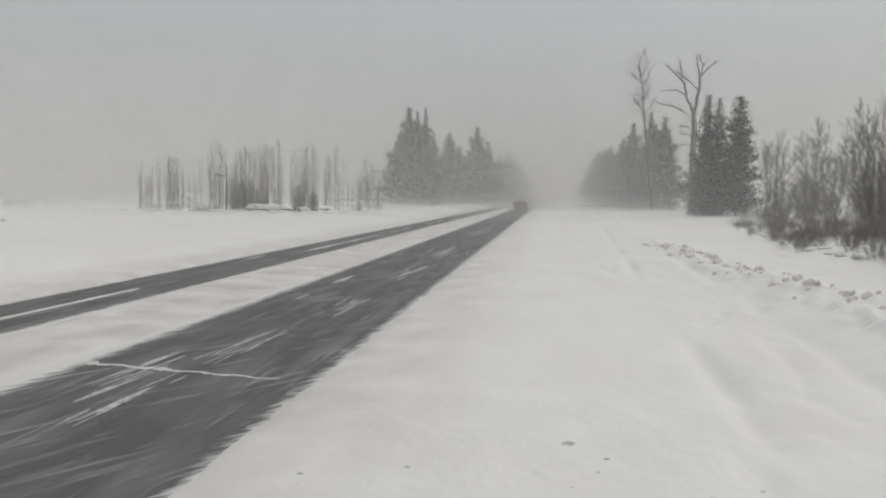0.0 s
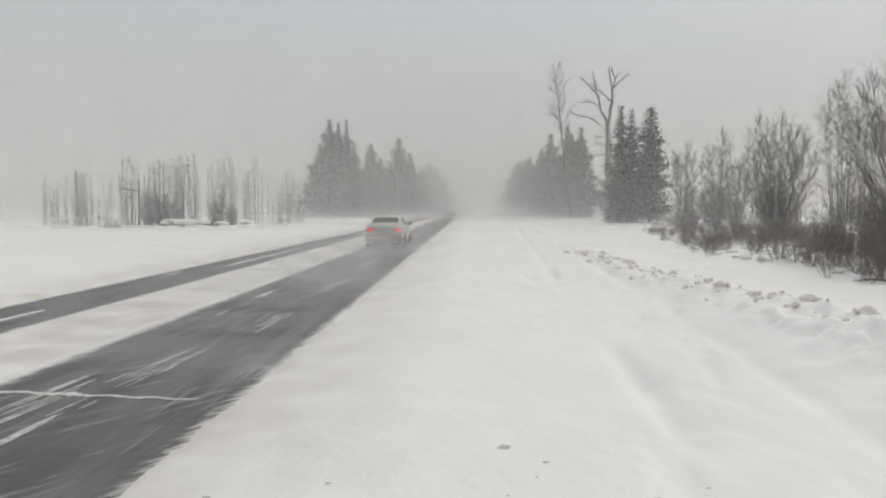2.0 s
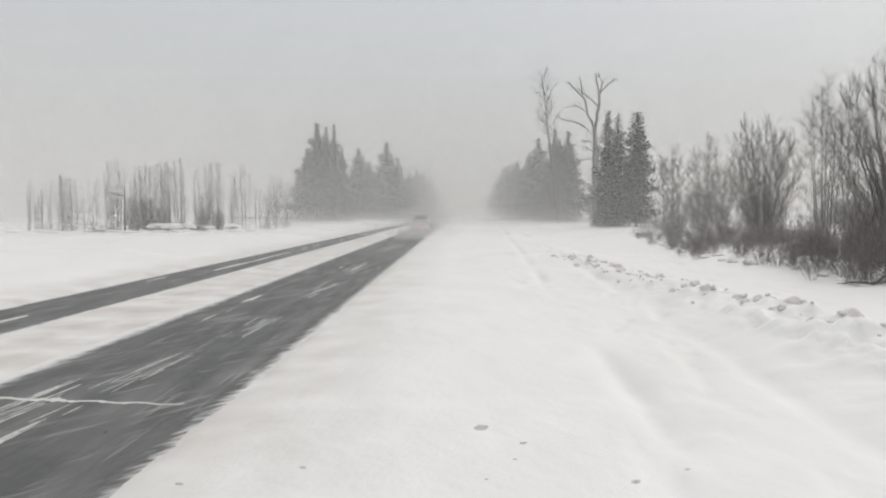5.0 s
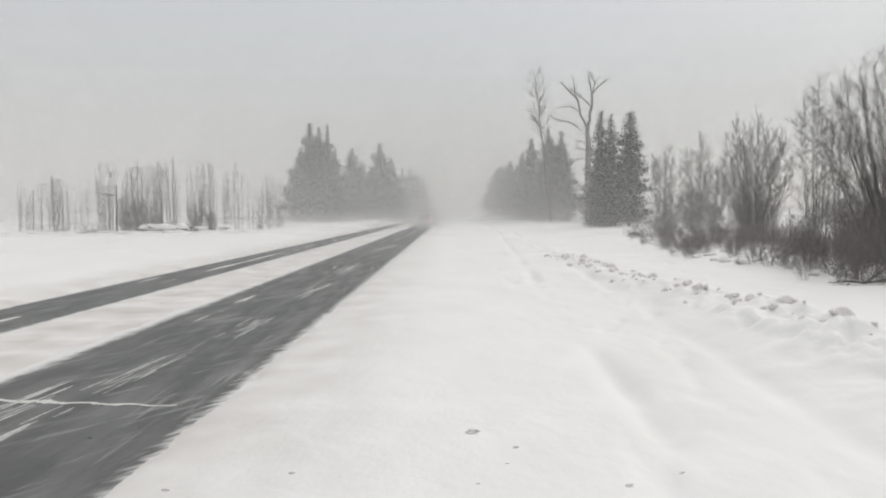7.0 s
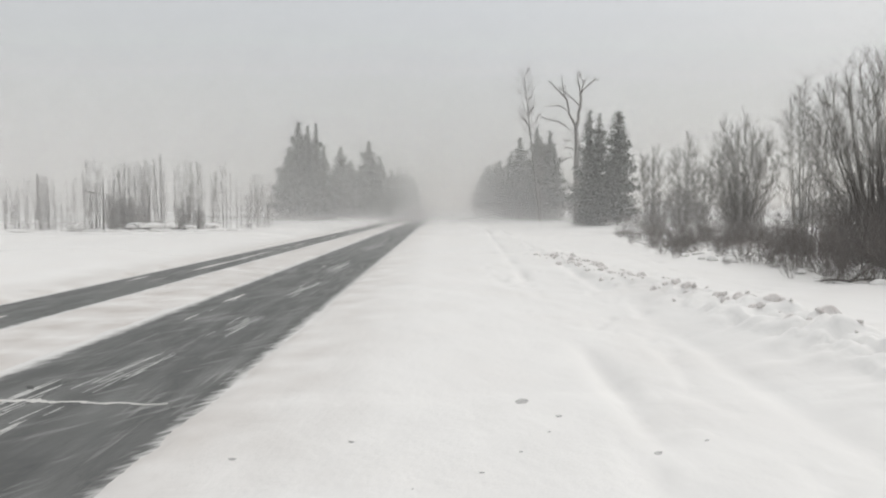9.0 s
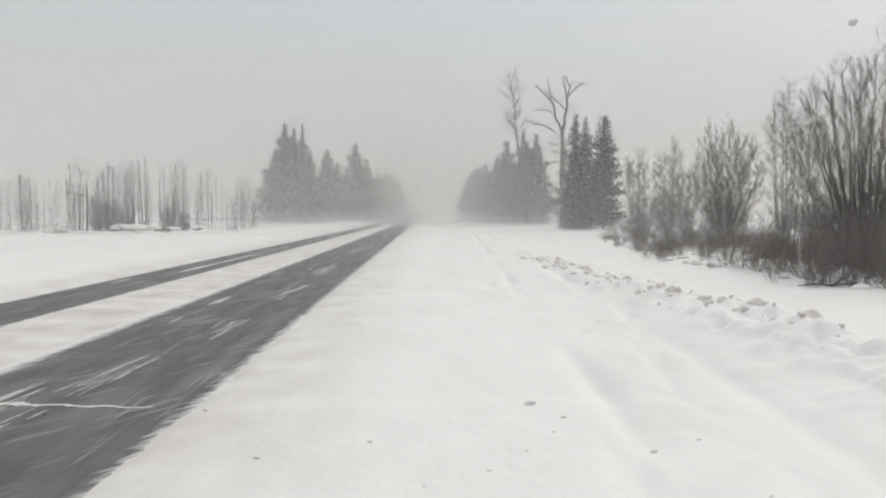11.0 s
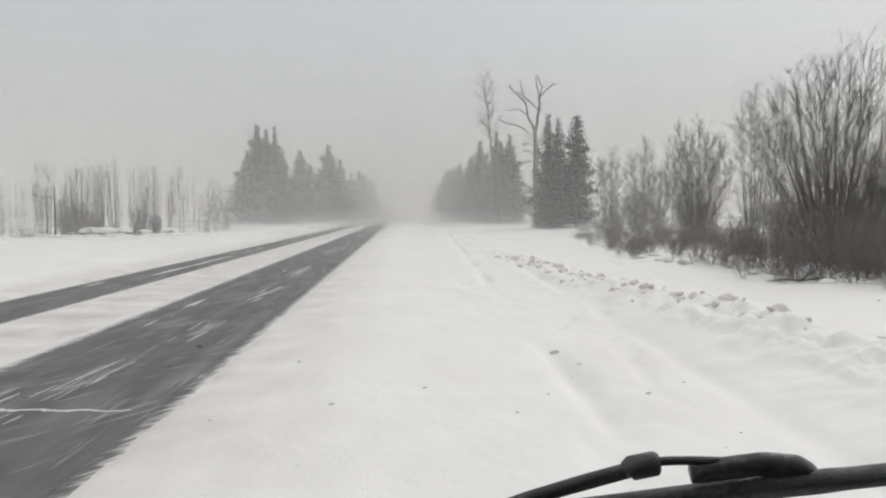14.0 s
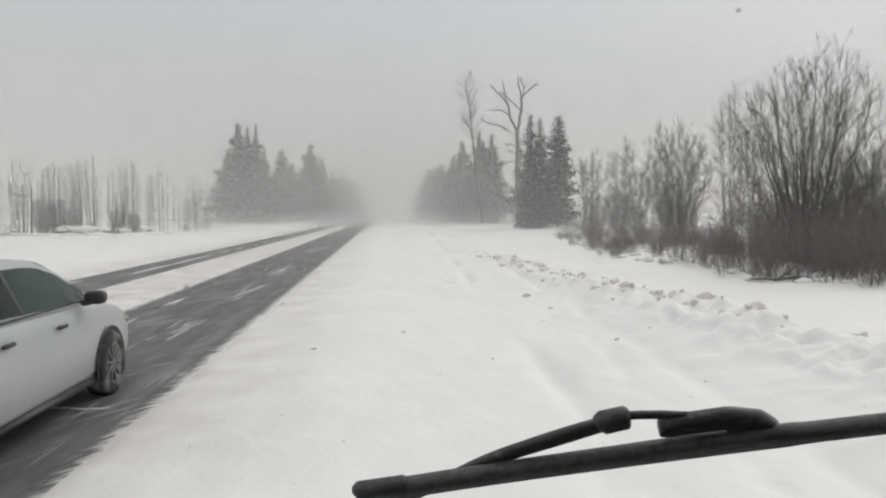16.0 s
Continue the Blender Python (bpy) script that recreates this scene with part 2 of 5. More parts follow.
drift_streaks(ASPHALT, (0.40, 0.40, 0.39), -22, 26.0, 2.2, (0.62, 0.80))
edge_dust(ASPHALT, ((-2.05, -0.50), (-5.15, 0.55), (-6.82, -0.36), (-8.90, 0.40)), (0.74, 0.73, 0.72))
CRUST = material("packed_snow", (0.66, 0.65, 0.63), 0.75, vary=0.05, scale=3, bump=0.3, bump_scale=30)
FROST = material("window_frost", (0.17, 0.172, 0.175), 0.8, vary=0.35, scale=14, second=(0.09, 0.094, 0.10), patch=7, cover=(0.45, 0.6))
DUST = material("dusty_snow", (0.54, 0.54, 0.53), 0.8, vary=0.2, scale=14, bump=0.2, bump_scale=80)
GRIMY_CRUST = material("grimy_snow", (0.66, 0.61, 0.55), 0.8, vary=0.06, scale=2.5, bump=0.35, bump_scale=25, second=(0.56, 0.515, 0.46), patch=1.5, cover=(0.5, 0.8))
BARK = material("dark_bark", (0.11, 0.10, 0.09), 0.9, vary=0.3, scale=5, bump=0.4, bump_scale=30)
PALE_BARK = material("pale_bark", (0.20, 0.19, 0.175), 0.85, vary=0.35, scale=2.5, bump=0.4, bump_scale=30, second=(0.11, 0.10, 0.09), patch=1.5)
TWIG = material("twigs", (0.125, 0.112, 0.102), 0.9, vary=0.25, scale=3)
BRUSH = material("brown_brush", (0.165, 0.148, 0.138), 0.9, vary=0.35, scale=3)
NEEDLE = material("spruce_needles", (0.046, 0.056, 0.046), 0.8, vary=0.35, scale=1.5, second=(0.075, 0.088, 0.078), patch=1.2, cover=(0.55, 0.8))
WET_RUBBER = material("frosted_rubber", (0.085, 0.087, 0.093), 0.42, vary=0.3, scale=120, bump=0.3, bump_scale=500, second=(0.15, 0.152, 0.158), patch=200, cover=(0.5, 0.8))
TYRE = material("tyre", (0.030, 0.029, 0.028), 0.85, vary=0.3, scale=12, second=(0.30, 0.29, 0.28), patch=5, cover=(0.5, 0.75))
RIM = material("alloy", (0.15, 0.15, 0.147), 0.75, 0.0, vary=0.2, scale=10, second=(0.20, 0.195, 0.19), patch=6)
WHITE_PAINT = material("white_paint", (0.47, 0.455, 0.42), 0.4, vary=0.05, scale=2, second=(0.37, 0.33, 0.28), patch=1.4, cover=(0.42, 0.80))
COOL_WHITE_PAINT = material("cool_white_paint", (0.40, 0.425, 0.42), 0.35, vary=0.04, scale=2, second=(0.38, 0.385, 0.37), patch=1.1, cover=(0.5, 0.9))
NAVY_PAINT = material("navy_paint", (0.020, 0.027, 0.038), 0.35, vary=0.15, scale=2, second=(0.07, 0.072, 0.075), patch=1.5, cover=(0.5, 0.95))
GREY_PAINT = material("grey_paint", (0.14, 0.14, 0.145), 0.4, vary=0.1, scale=2)
GLASS = material("tinted_glass", (0.012, 0.015, 0.015), 0.14, vary=0.1, scale=3, spec=0.15)
PALE_GLASS = material("green_glass", (0.028, 0.048, 0.045), 0.14, vary=0.1, scale=3, spec=0.15)
WIPER_BLACK = material("frosted_black_plastic", (0.058, 0.060, 0.066), 0.4, vary=0.25, scale=90, bump=0.2, bump_scale=400, second=(0.15, 0.152, 0.158), patch=150, cover=(0.56, 0.72))
BLACK = material("black_plastic", (0.022, 0.022, 0.023), 0.55, vary=0.15, scale=20)
PLATE = material("plate_metal", (0.42, 0.40, 0.37), 0.5, vary=0.15, scale=12)
BAR = material("plate_bar", (0.16, 0.155, 0.15), 0.6, vary=0.1)
CHROME = material("chrome_trim", (0.55, 0.55, 0.54), 0.25, 0.9, vary=0.05)
RED_LAMP = glow("red_lamp", (0.36, 0.014, 0.02), 0.28)
RED_CORE = glow("red_lamp_core", (1.0, 0.03, 0.04), 3.5)
RED_BRIGHT = glow("red_lamp_bright", (1.0, 0.028, 0.035), 11.0)
RED_DULL = material("red_reflector", (0.22, 0.035, 0.03), 0.3, vary=0.1)


# ---- building helpers ----
def mesh_of(name, verts, faces, mat, smooth=True):
    me = bpy.data.meshes.new(name)
    me.from_pydata(verts, [], faces)
    me.update()
    if smooth:
        me.polygons.foreach_set("use_smooth", [True] * len(me.polygons))
    me.materials.append(mat)
    return me


def part(name, vf, mat, parent, label="", smooth=True, at=None):
    ob = new(name, mesh_of(name, vf[0], vf[1], mat, smooth))
    ob.parent = parent
    if at is not None:
        ob.matrix_basis = at
    return tagged(ob, label)


def thing(name, label, category, group="", at=None):
    ob = tagged(new(name), label, category, group)
    ob.empty_display_size = 0.1
    if at is not None:
        ob.matrix_basis = at
    return ob


def bm_out(bm):
    bmesh.ops.recalc_face_normals(bm, faces=bm.faces)
    bm.verts.index_update()
    out = [tuple(v.co) for v in bm.verts], [tuple(v.index for v in f.verts) for f in bm.faces]
    bm.free()
    return out


def box(cx, cy, cz, sx, sy, sz, bevel=0.01):
    bm = bmesh.new()
    bmesh.ops.create_cube(bm, size=1, matrix=Matrix.Translation((cx, cy, cz)) @ Matrix.Diagonal((sx, sy, sz, 1)))
    if bevel:
        bmesh.ops.bevel(bm, geom=bm.edges[:], offset=bevel, segments=2, affect="EDGES")
    return bm_out(bm)


def lattice(ix, iy, seed):
    h = (ix.astype(np.int64) * 374761393 + iy.astype(np.int64) * 668265263 + seed * 1442695041) & 0x7FFFFFFF
    h = ((h ^ (h >> 13)) * 1274126177) & 0x7FFFFFFF
    return ((h ^ (h >> 16)) & 0xFFFF) / 65535.0


def vnoise(x, y, seed=0):
    x, y = np.asarray(x, float), np.asarray(y, float)
    ix, iy = np.floor(x), np.floor(y)
    fx, fy = x - ix, y - iy
    fx, fy = fx * fx * (3 - 2 * fx), fy * fy * (3 - 2 * fy)
    a, b = lattice(ix, iy, seed), lattice(ix + 1, iy, seed)
    c, d = lattice(ix, iy + 1, seed), lattice(ix + 1, iy + 1, seed)
    return (a + (b - a) * fx) * (1 - fy) + (c + (d - c) * fx) * fy - 0.5


def fbm(x, y, seed=0, octaves=4):
    return sum(vnoise(np.asarray(x) * 2 ** k, np.asarray(y) * 2 ** k, seed + k) * 0.5 ** k for k in range(octaves))


def step(a, b, x):
    u = np.clip((x - a) / (b - a), 0, 1)
    return u * u * (3 - 2 * u)


# ---- the ground ----
ROAD_RIGHT, BAND_RIGHT, BAND_LEFT, ROAD_LEFT = -2.32, -4.95, -6.98, -8.68


def ground_z(x, y):
    x, y = np.asarray(x, float), np.asarray(y, float)
    near_edge = 0.07 * (1 - step(5, 13, y))
    wob = 0.06 * vnoise(y / 9.0, x * 0, 3) + 0.035 * vnoise(y / 1.6, x * 0.6, 4) + 0.05 * fbm(y / 0.30 + x * 1.5, x * 3.5, 5, 3) - near_edge
    wob2 = 0.30 * vnoise(y / 6.0, x * 0, 13) + 0.12 * vnoise(y / 1.3, x * 0.8, 14) + 0.25 * fbm(y / 0.8 - x * 1.2, x * 4.5, 15, 3)
    lane = -0.030 + 0.0 * x
    # wind-packed streaks in the wheel lane, along the road
    streak = fbm(x * 8.5 + 0.25 * y, y * 0.13, 21, 3)
    mid_line = np.exp(-((x + 3.55 + 0.1 * vnoise(y / 5, x * 0, 9)) / 0.20) ** 2) + 0.45 * np.exp(-((x + 4.4) / 0.25) ** 2)
    lane = lane + 0.17 * np.clip(streak - 0.45 + 0.23 * mid_line, 0, 1) + 0.012 * fbm(x * 7, y * 1.2, 25, 2)
    right = step(0.0, 0.40, x - ROAD_RIGHT - wob)
    # shoulder
    t1 = 1.42 + 0.042 * y + 0.15 * vnoise(y / 6, x * 0, 31)
    rut = np.exp(-((x - t1) / 0.15) ** 2) + 0.8 * np.exp(-((x - t1 - 1.35) / 0.15) ** 2)
    rut = rut * np.clip(0.50 + 1.1 * vnoise(y / 2.4, x * 0.5, 33) + 0.3 * vnoise(y / 0.7, x * 2, 34), 0, 1)
    shoulder = 0.14 + 0.07 * fbm(x / 2.6, y / 4.5, 41) + 0.022 * fbm(x / 0.35 + 0.2 * y, y / 0.8, 45, 4) - 0.17 * np.clip(rut, 0, 1)
    scuff = np.clip(fbm(x / 0.55 - 0.35 * y, y / 1.5, 47, 4) - 0.17, 0, 1) * step(0.5, 1.6, x)
    shoulder = shoulder - 0.16 * scuff
    berm_x = 4.75 - 0.02 * y + 0.5 * vnoise(y / 4.5, x * 0, 51)
    tall = 0.29 * (1 - 0.62 * step(9, 20, y)) * (1 - 0.5 * step(22, 40, y)) + 0.06
    lumps = 1 + 0.22 * fbm(x / 0.9, y / 1.3, 55) + 0.6 * vnoise(x / 0.14, y / 0.15, 56) * step(0.12, 0.3, np.exp(-((x - berm_x) / 0.6) ** 2))
    berm = tall * np.where(x < berm_x, np.exp(-((x - berm_x) / 1.05) ** 2), np.exp(-((x - berm_x) / 0.75) ** 2)) * lumps
    drift = 0.12 * fbm(x / 1.5 + 0.2 * y, y / 0.42, 58) * step(2.8, 4.2, x) * (1 - step(9, 12, y))
    beyond = 0.10 * step(7.5, 10, x) + 0.16 * vnoise(x / 2.5, y / 2.5, 61) * step(6, 10, x)
    z_right = shoulder * (1 - 0.4 * step(5.5, 7, x)) + berm + drift + beyond
    z_right = z_right * (0.34 + 0.66 * step(0.15, 2.0, x - ROAD_RIGHT - wob))
    z = lane * (1 - right) + z_right * right
    band = step(0, 0.30, BAND_RIGHT - 0.55 * wob2 - x) * step(0, 0.22, x - BAND_LEFT - 0.2 * wob2)
    z = z + band * (0.055 + 0.02 * fbm(x, y / 2, 71))
    thin = np.exp(-((x + 7.76 + 0.06 * vnoise(y / 3, x * 0, 73)) / 0.075) ** 2)
    z = z + thin * 0.045 * np.clip(0.9 + vnoise(y / 1.7, x * 0, 75), 0, 1.2)
    left = step(0, 0.5, ROAD_LEFT - 0.3 * wob - x)
    bank = 0.06 + 0.30 * step(9.2, 13, -x) - 0.12 * step(14, 20, -x) + 0.12 * fbm(x / 4, y / 6, 81) + 0.30 * step(20, 34, -x) * np.clip(vnoise(x / 5, y / 4, 83) + 0.2, 0, 1)
    z = z + left * (bank + 0.03)
    return np.where(y < 420, z, z * 0 + 0.05)


def axis(core, far, grow):
    pts = list(core)
    s = core[-1] - core[-2]
    while pts[-1] < far:
        s *= grow
        pts.append(pts[-1] + s)
    return pts


def build_ground():
    right_x = axis(np.arange(-2.9, 7.0, 0.065), 1500, 1.13)
    left_x = [-v for v in axis(np.arange(2.965, 9.4, 0.07), 1500, 1.13)]
    xs = np.array(left_x[::-1] + right_x)
    ys = [3.0]
    while ys[-1] < 1800:
        ys.append(ys[-1] + max(0.045, ys[-1] * (0.0105 if ys[-1] < 60 else 0.03)))
    ys = np.array([-900, -300, -100, -40, -20, -10, -5, -2, 0, 1, 2, 2.5] + ys)
    gx, gy = np.meshgrid(xs, ys)
    gz = ground_z(gx, gy)
    verts = np.stack([gx, gy, gz], -1).reshape(-1, 3)
    w = len(xs)
    i = (np.arange(len(ys) - 1)[:, None] * w + np.arange(w - 1)[None, :]).ravel()
    faces = np.stack([i, i + 1, i + w + 1, i + w], -1)
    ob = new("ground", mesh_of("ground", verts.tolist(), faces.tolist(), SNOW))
    return tagged(ob, "white wind-packed snow over the verge and fields", "snow ground", kind="structure")


ground = build_ground()
road = tagged(new("road", mesh_of("road", [(-9.4, -900, 0), (-1.9, -900, 0), (-1.9, 420, 0), (-9.4, 420, 0)], [(0, 1, 2, 3)], ASPHALT)),
              "dark grey asphalt road dusted with blown snow", "road", kind="structure")


def crack_strip(x0, x1, y_of, half, seed):
    """A snow-filled crack across the lane."""
    n, rng = 90, random.Random(seed)
    v, f = [], []
    for k in range(n + 1):
        x = x0 + (x1 - x0) * k / n
        w = half * rng.uniform(0.25, 1.25) * (0.75 + 0.35 * math.sin(k * 0.21)) * (1 - k / n) ** 0.45 + 0.003
        y = y_of(x) + 0.02 * math.sin(k * 0.35 + seed) + rng.gauss(0, 0.006)
        v += [(x, y - w, 0.004), (x, y, 0.014), (x, y + w, 0.004)]
    for k in range(n):
        a = 3 * k
        f += [(a, a + 3, a + 4, a + 1), (a + 1, a + 4, a + 5, a + 2)]
    return v, f


part("crack", crack_strip(-5.0, -2.62, lambda x: 6.85 - 0.12 * (x + 3.6), 0.085, 1), CRUST, road, "snow-filled crack across the asphalt")


def streaks():
    """Thin slivers of packed snow left between the wheel tracks."""
    rng = random.Random(31)
    for x0, y0, y1, wide in ((-3.36, 10.2, 12.8, 0.10), (-3.62, 7.0, 9.6, 0.09), (-3.36, 15.0, 18.6, 0.13), (-4.25, 5.4, 7.8, 0.10), (-3.45, 21, 27, 0.14), (-3.5, 31, 42, 0.16), (-3.78, 5.0, 6.8, 0.08)):
        v, f = [], []
        for _ in range(10):
            ln = (y1 - y0) * rng.uniform(0.18, 0.6)
            a = rng.uniform(y0, y1 - ln)
            off, half, lean = rng.gauss(0, wide), wide * rng.uniform(0.05, 0.22), rng.uniform(-0.02, 0.10)
            b = len(v)
            n = 14
            for k in range(n + 1):
                u = k / n
                w = half * math.sin(math.pi * u) ** 0.5 * rng.uniform(0.3, 1.2) + 0.002
                x, y = x0 + off + lean * ln * u + 0.03 * (a - y0) + 0.2 * half * rng.uniform(-1, 1), a + ln * u
                v += [(x - w, y, 0.004), (x, y, 0.008), (x + w, y, 0.004)]
            for k in range(n):
                q = b + 3 * k
                f += [(q, q + 1, q + 4, q + 3), (q + 1, q + 2, q + 5, q + 4)]
        part("snow_streak", (v, f), DUST, road, "thin packed snow streak along the lane")


streaks()


# ---- trees ----
def tube(V, F, pts, radii, n):
    base = len(V)
    for k, (p, r) in enumerate(zip(pts, radii)):
        d = (pts[min(k + 1, len(pts) - 1)] - pts[max(k - 1, 0)]).normalized()
        a = d.orthogonal().normalized()
        b = d.cross(a)
        for j in range(n):
            t = 2 * math.pi * j / n
            V.append(tuple(p + (a * math.cos(t) + b * math.sin(t)) * r))
    for k in range(len(pts) - 1):
        for j in range(n):
            q = base + k * n
            F.append((q + j, q + (j + 1) % n, q + n + (j + 1) % n, q + n + j))


def limb(rng, start, way, length, segs, wander, lift):
    pts, d = [start], way.normalized()
    for _ in range(segs):
        d = (d + Vector((rng.uniform(-1, 1), rng.uniform(-1, 1), rng.uniform(-1, 1))) * wander + Vector((0, 0, lift))).normalized()
        pts.append(pts[-1] + d * (length / segs))
    return pts


def sprout(rng, thick, fine, pts, r0, length, depth, max_depth, count, spread, lift, first=0.25, thin=0.5, least=0.005):
    """Side shoots along a limb; the last levels go into the fine crown."""
    n = len(pts) - 1
    last = depth >= max_depth
    for _ in range(count):
        u = first + (1 - first) * rng.random() ** 0.85
        k = min(int(u * n), n - 1)
        p = pts[k].lerp(pts[k + 1], u * n - k)
        d = (pts[k + 1] - pts[k]).normalized()
        side = d.orthogonal().normalized()
        side.rotate(Matrix.Rotation(rng.uniform(0, 6.283), 3, d))
        way = d + side * spread * rng.uniform(0.6, 1.3)
        ln = length * (1.15 - 0.60 * u) * rng.uniform(0.55, 1.25)
        r = r0 * (1.05 - 0.8 * u) * thin
        segs = 2 if last else 3
        shoot = limb(rng, p, way, ln, segs, 0.13, lift)
        target = thick if depth == 1 and not last else fine
        tube(target[0], target[1], shoot, [max(r * (1 - 0.8 * q / segs), least) for q in range(segs + 1)], 3)
        if not last:
            sprout(rng, thick, fine, shoot, r, ln * 0.6, depth + 1, max_depth, max(3, int(count * 0.55)), spread, lift, 0.12, thin, least)


def bare_tree(name, label, seed, height, radius, stems=1, fan=0.0, count=16, reach=0.3, spread=0.8, lift=0.10, levels=3, bark=None, first=0.25, group="", category="bare tree", thin=0.5, least=0.005, bend=0.05, dome=0.12):
    rng = random.Random(seed)
    ob = thing(name, label, category, group)
    fine = ([], [])
    for s in range(stems):
        thick = ([], [])
        turn = 2.4 * s + rng.uniform(-0.4, 0.4)
        q = math.sqrt((s + 0.3) / stems)
        out = fan * q * rng.uniform(0.85, 1.15) if stems > 1 else fan
        way = Vector((math.cos(turn) * out, math.sin(turn) * out, 1))
        h = height * (1 if s == 0 else rng.uniform(0.82, 1.02)) * (1 - (0.10 + dome * q * q) * min(out, 1))
        foot = Vector((math.cos(turn), math.sin(turn), 0)) * (0.3 * rng.random() * min(stems - 1, 2))
        pts = limb(rng, foot + Vector((0, 0, -0.15)), way, h, 8, 0.05, bend)
        wide = radius * (1 if stems == 1 else rng.uniform(0.6, 1))
        tube(thick[0], thick[1], pts, [max(wide * (1 - 0.118 * k), least) for k in range(9)], 5)
        sprout(rng, thick, fine, pts, wide, height * reach, 1, levels, count, spread, lift, first, thin, least)
        part("trunk" if stems == 1 else "stem", thick, bark or BARK, ob)
    part("crown", fine, TWIG, ob, "fine bare twigs")
    return ob


def spruce(name, label, seed, height, width, ragged=0.25, bare=0.06, group="", clump=1.0, category="spruce", full=0.65, dense=3.0):
    rng = random.Random(seed)
    ob = thing(name, label, category, group)
    t, c = ([], []), ([], [])
    trunk = limb(rng, Vector((0, 0, -0.2)), Vector((0, 0, 1)), height + 0.1, 6, 0.012, 0.02)
    tube(t[0], t[1], trunk, [height * 0.012 * (1 - 0.155 * k) for k in range(7)], 6)
    levels = int(height * dense)
    for k in range(levels):
        u = k / levels
        z = height * (bare + (1 - bare) * u)
        reach = width * (1 - u) ** full * (1 - 0.25 * max(0, 0.25 - u) / 0.25) + 0.10
        for j in range(8 if u < 0.85 else 4):
            a = j * 0.79 + k * 2.4 + rng.uniform(-0.4, 0.4)
            lobe = 1 + ragged * (math.sin(k * 0.55 + seed + 2 * math.sin(a)) + 0.7 * math.sin(k * 1.7 + a * 2)) * 0.6
            ln = reach * max(0.3, lobe) * rng.uniform(1 - ragged, 1.1)
            out = Vector((math.cos(a), math.sin(a), 0))
            side = Vector((-out.y, out.x, 0))
            droop = 0.30 * (1 - u) - 0.35 * u
            steps = max(3, int(ln / 0.30))
            for q0 in range(steps):
                q = (q0 + 0.6) / steps
                p = Vector((0, 0, z)) + out * ln * q + Vector((0, 0, -droop * ln * q + 0.14 * ln * q * q))
                size = clump * (0.18 + 0.34 * min(1, ln / 2.2) * (1 - 0.5 * q)) * rng.uniform(0.7, 1.25)
                for sgn in (-1, 1):
                    b = len(c[0])
                    tip = p + side * sgn * size * rng.uniform(0.7, 1.2) + out * size * 0.7 + Vector((0, 0, size * rng.uniform(-0.5, 0.15)))
                    c[0].extend([tuple(p - out * size * 0.5), tuple(p + out * size * 0.45 + Vector((0, 0, size * 0.25))), tuple(tip), tuple(p + Vector((0, 0, -size * rng.uniform(0.3, 0.7))))])
                    c[1].extend([(b, b + 1, b + 2), (b, b + 2, b + 3), (b + 1, b + 3, b + 2)])
    part("trunk", t, BARK, ob)
    part("crown", c, NEEDLE, ob, "dark green needle boughs with a little snow", smooth=False)
    return ob


def pine(name, label, seed, height, width, group="", boughs=46, low=0.10, full=0.75, category="pine", rise=0.12):
    """Boughs that each end in flat clumps of needles, with gaps between them."""
    rng = random.Random(seed)
    ob = thing(name, label, category, group)
    t, c = ([], []), ([], [])
    trunk = limb(rng, Vector((0, 0, -0.2)), Vector((0, 0, 1)), height + 0.1, 6, 0.02, 0.02)
    tube(t[0], t[1], trunk, [height * 0.014 * (1 - 0.155 * k) for k in range(7)], 6)
    for k in range(boughs):
        u = low + (1 - low) * (k + rng.random()) / boughs
        tier = 0.86 + 0.22 * math.sin(u * height * 2.6 + seed)
        reach = width * (1 - u) ** full * (0.7 + 0.3 * min(1, (u - low) / 0.2)) * tier * rng.uniform(0.6, 1.12) + 0.04
        a = k * 2.4 + rng.uniform(-0.5, 0.5)
        out = Vector((math.cos(a), math.sin(a), rise + 0.5 * u + max(0.0, u - 0.85) * 5))
        pts = limb(rng, Vector((0, 0, height * u - 0.3)), out, reach, 4, 0.10, 0.03)
        tube(t[0], t[1], pts, [0.05, 0.04, 0.03, 0.02, 0.012], 4)
        for q in range(3 + int(reach * 2.2)):
            p = pts[0].lerp(pts[-1], 0.25 + 0.8 * rng.random()) + Vector((rng.gauss(0, 0.16), rng.gauss(0, 0.16), rng.gauss(0, 0.08)))
            r = (0.11 + 0.20 * min(1.0, (1 - u) * 3.0) + 0.10 * reach) * rng.uniform(0.7, 1.2)
            for _ in range(15):
                d = Vector((rng.gauss(0, 1), rng.gauss(0, 1), rng.gauss(0, 0.5)))
                d *= r * 0.55
                e = Vector((rng.uniform(-1, 1), rng.uniform(-1, 1), rng.uniform(-0.6, 0.8))) * r * 0.75
                f = Vector((rng.uniform(-1, 1), rng.uniform(-1, 1), rng.uniform(-0.6, 0.6))) * r * 0.5
                b = len(c[0])
                c[0].extend([tuple(p + d), tuple(p + d + e), tuple(p + d + f)])
                c[1].append((b, b + 1, b + 2))
    part("trunk", t, BARK, ob)
    part("crown", c, NEEDLE, ob, "dark green needle clumps with a little snow", smooth=False)
    return ob


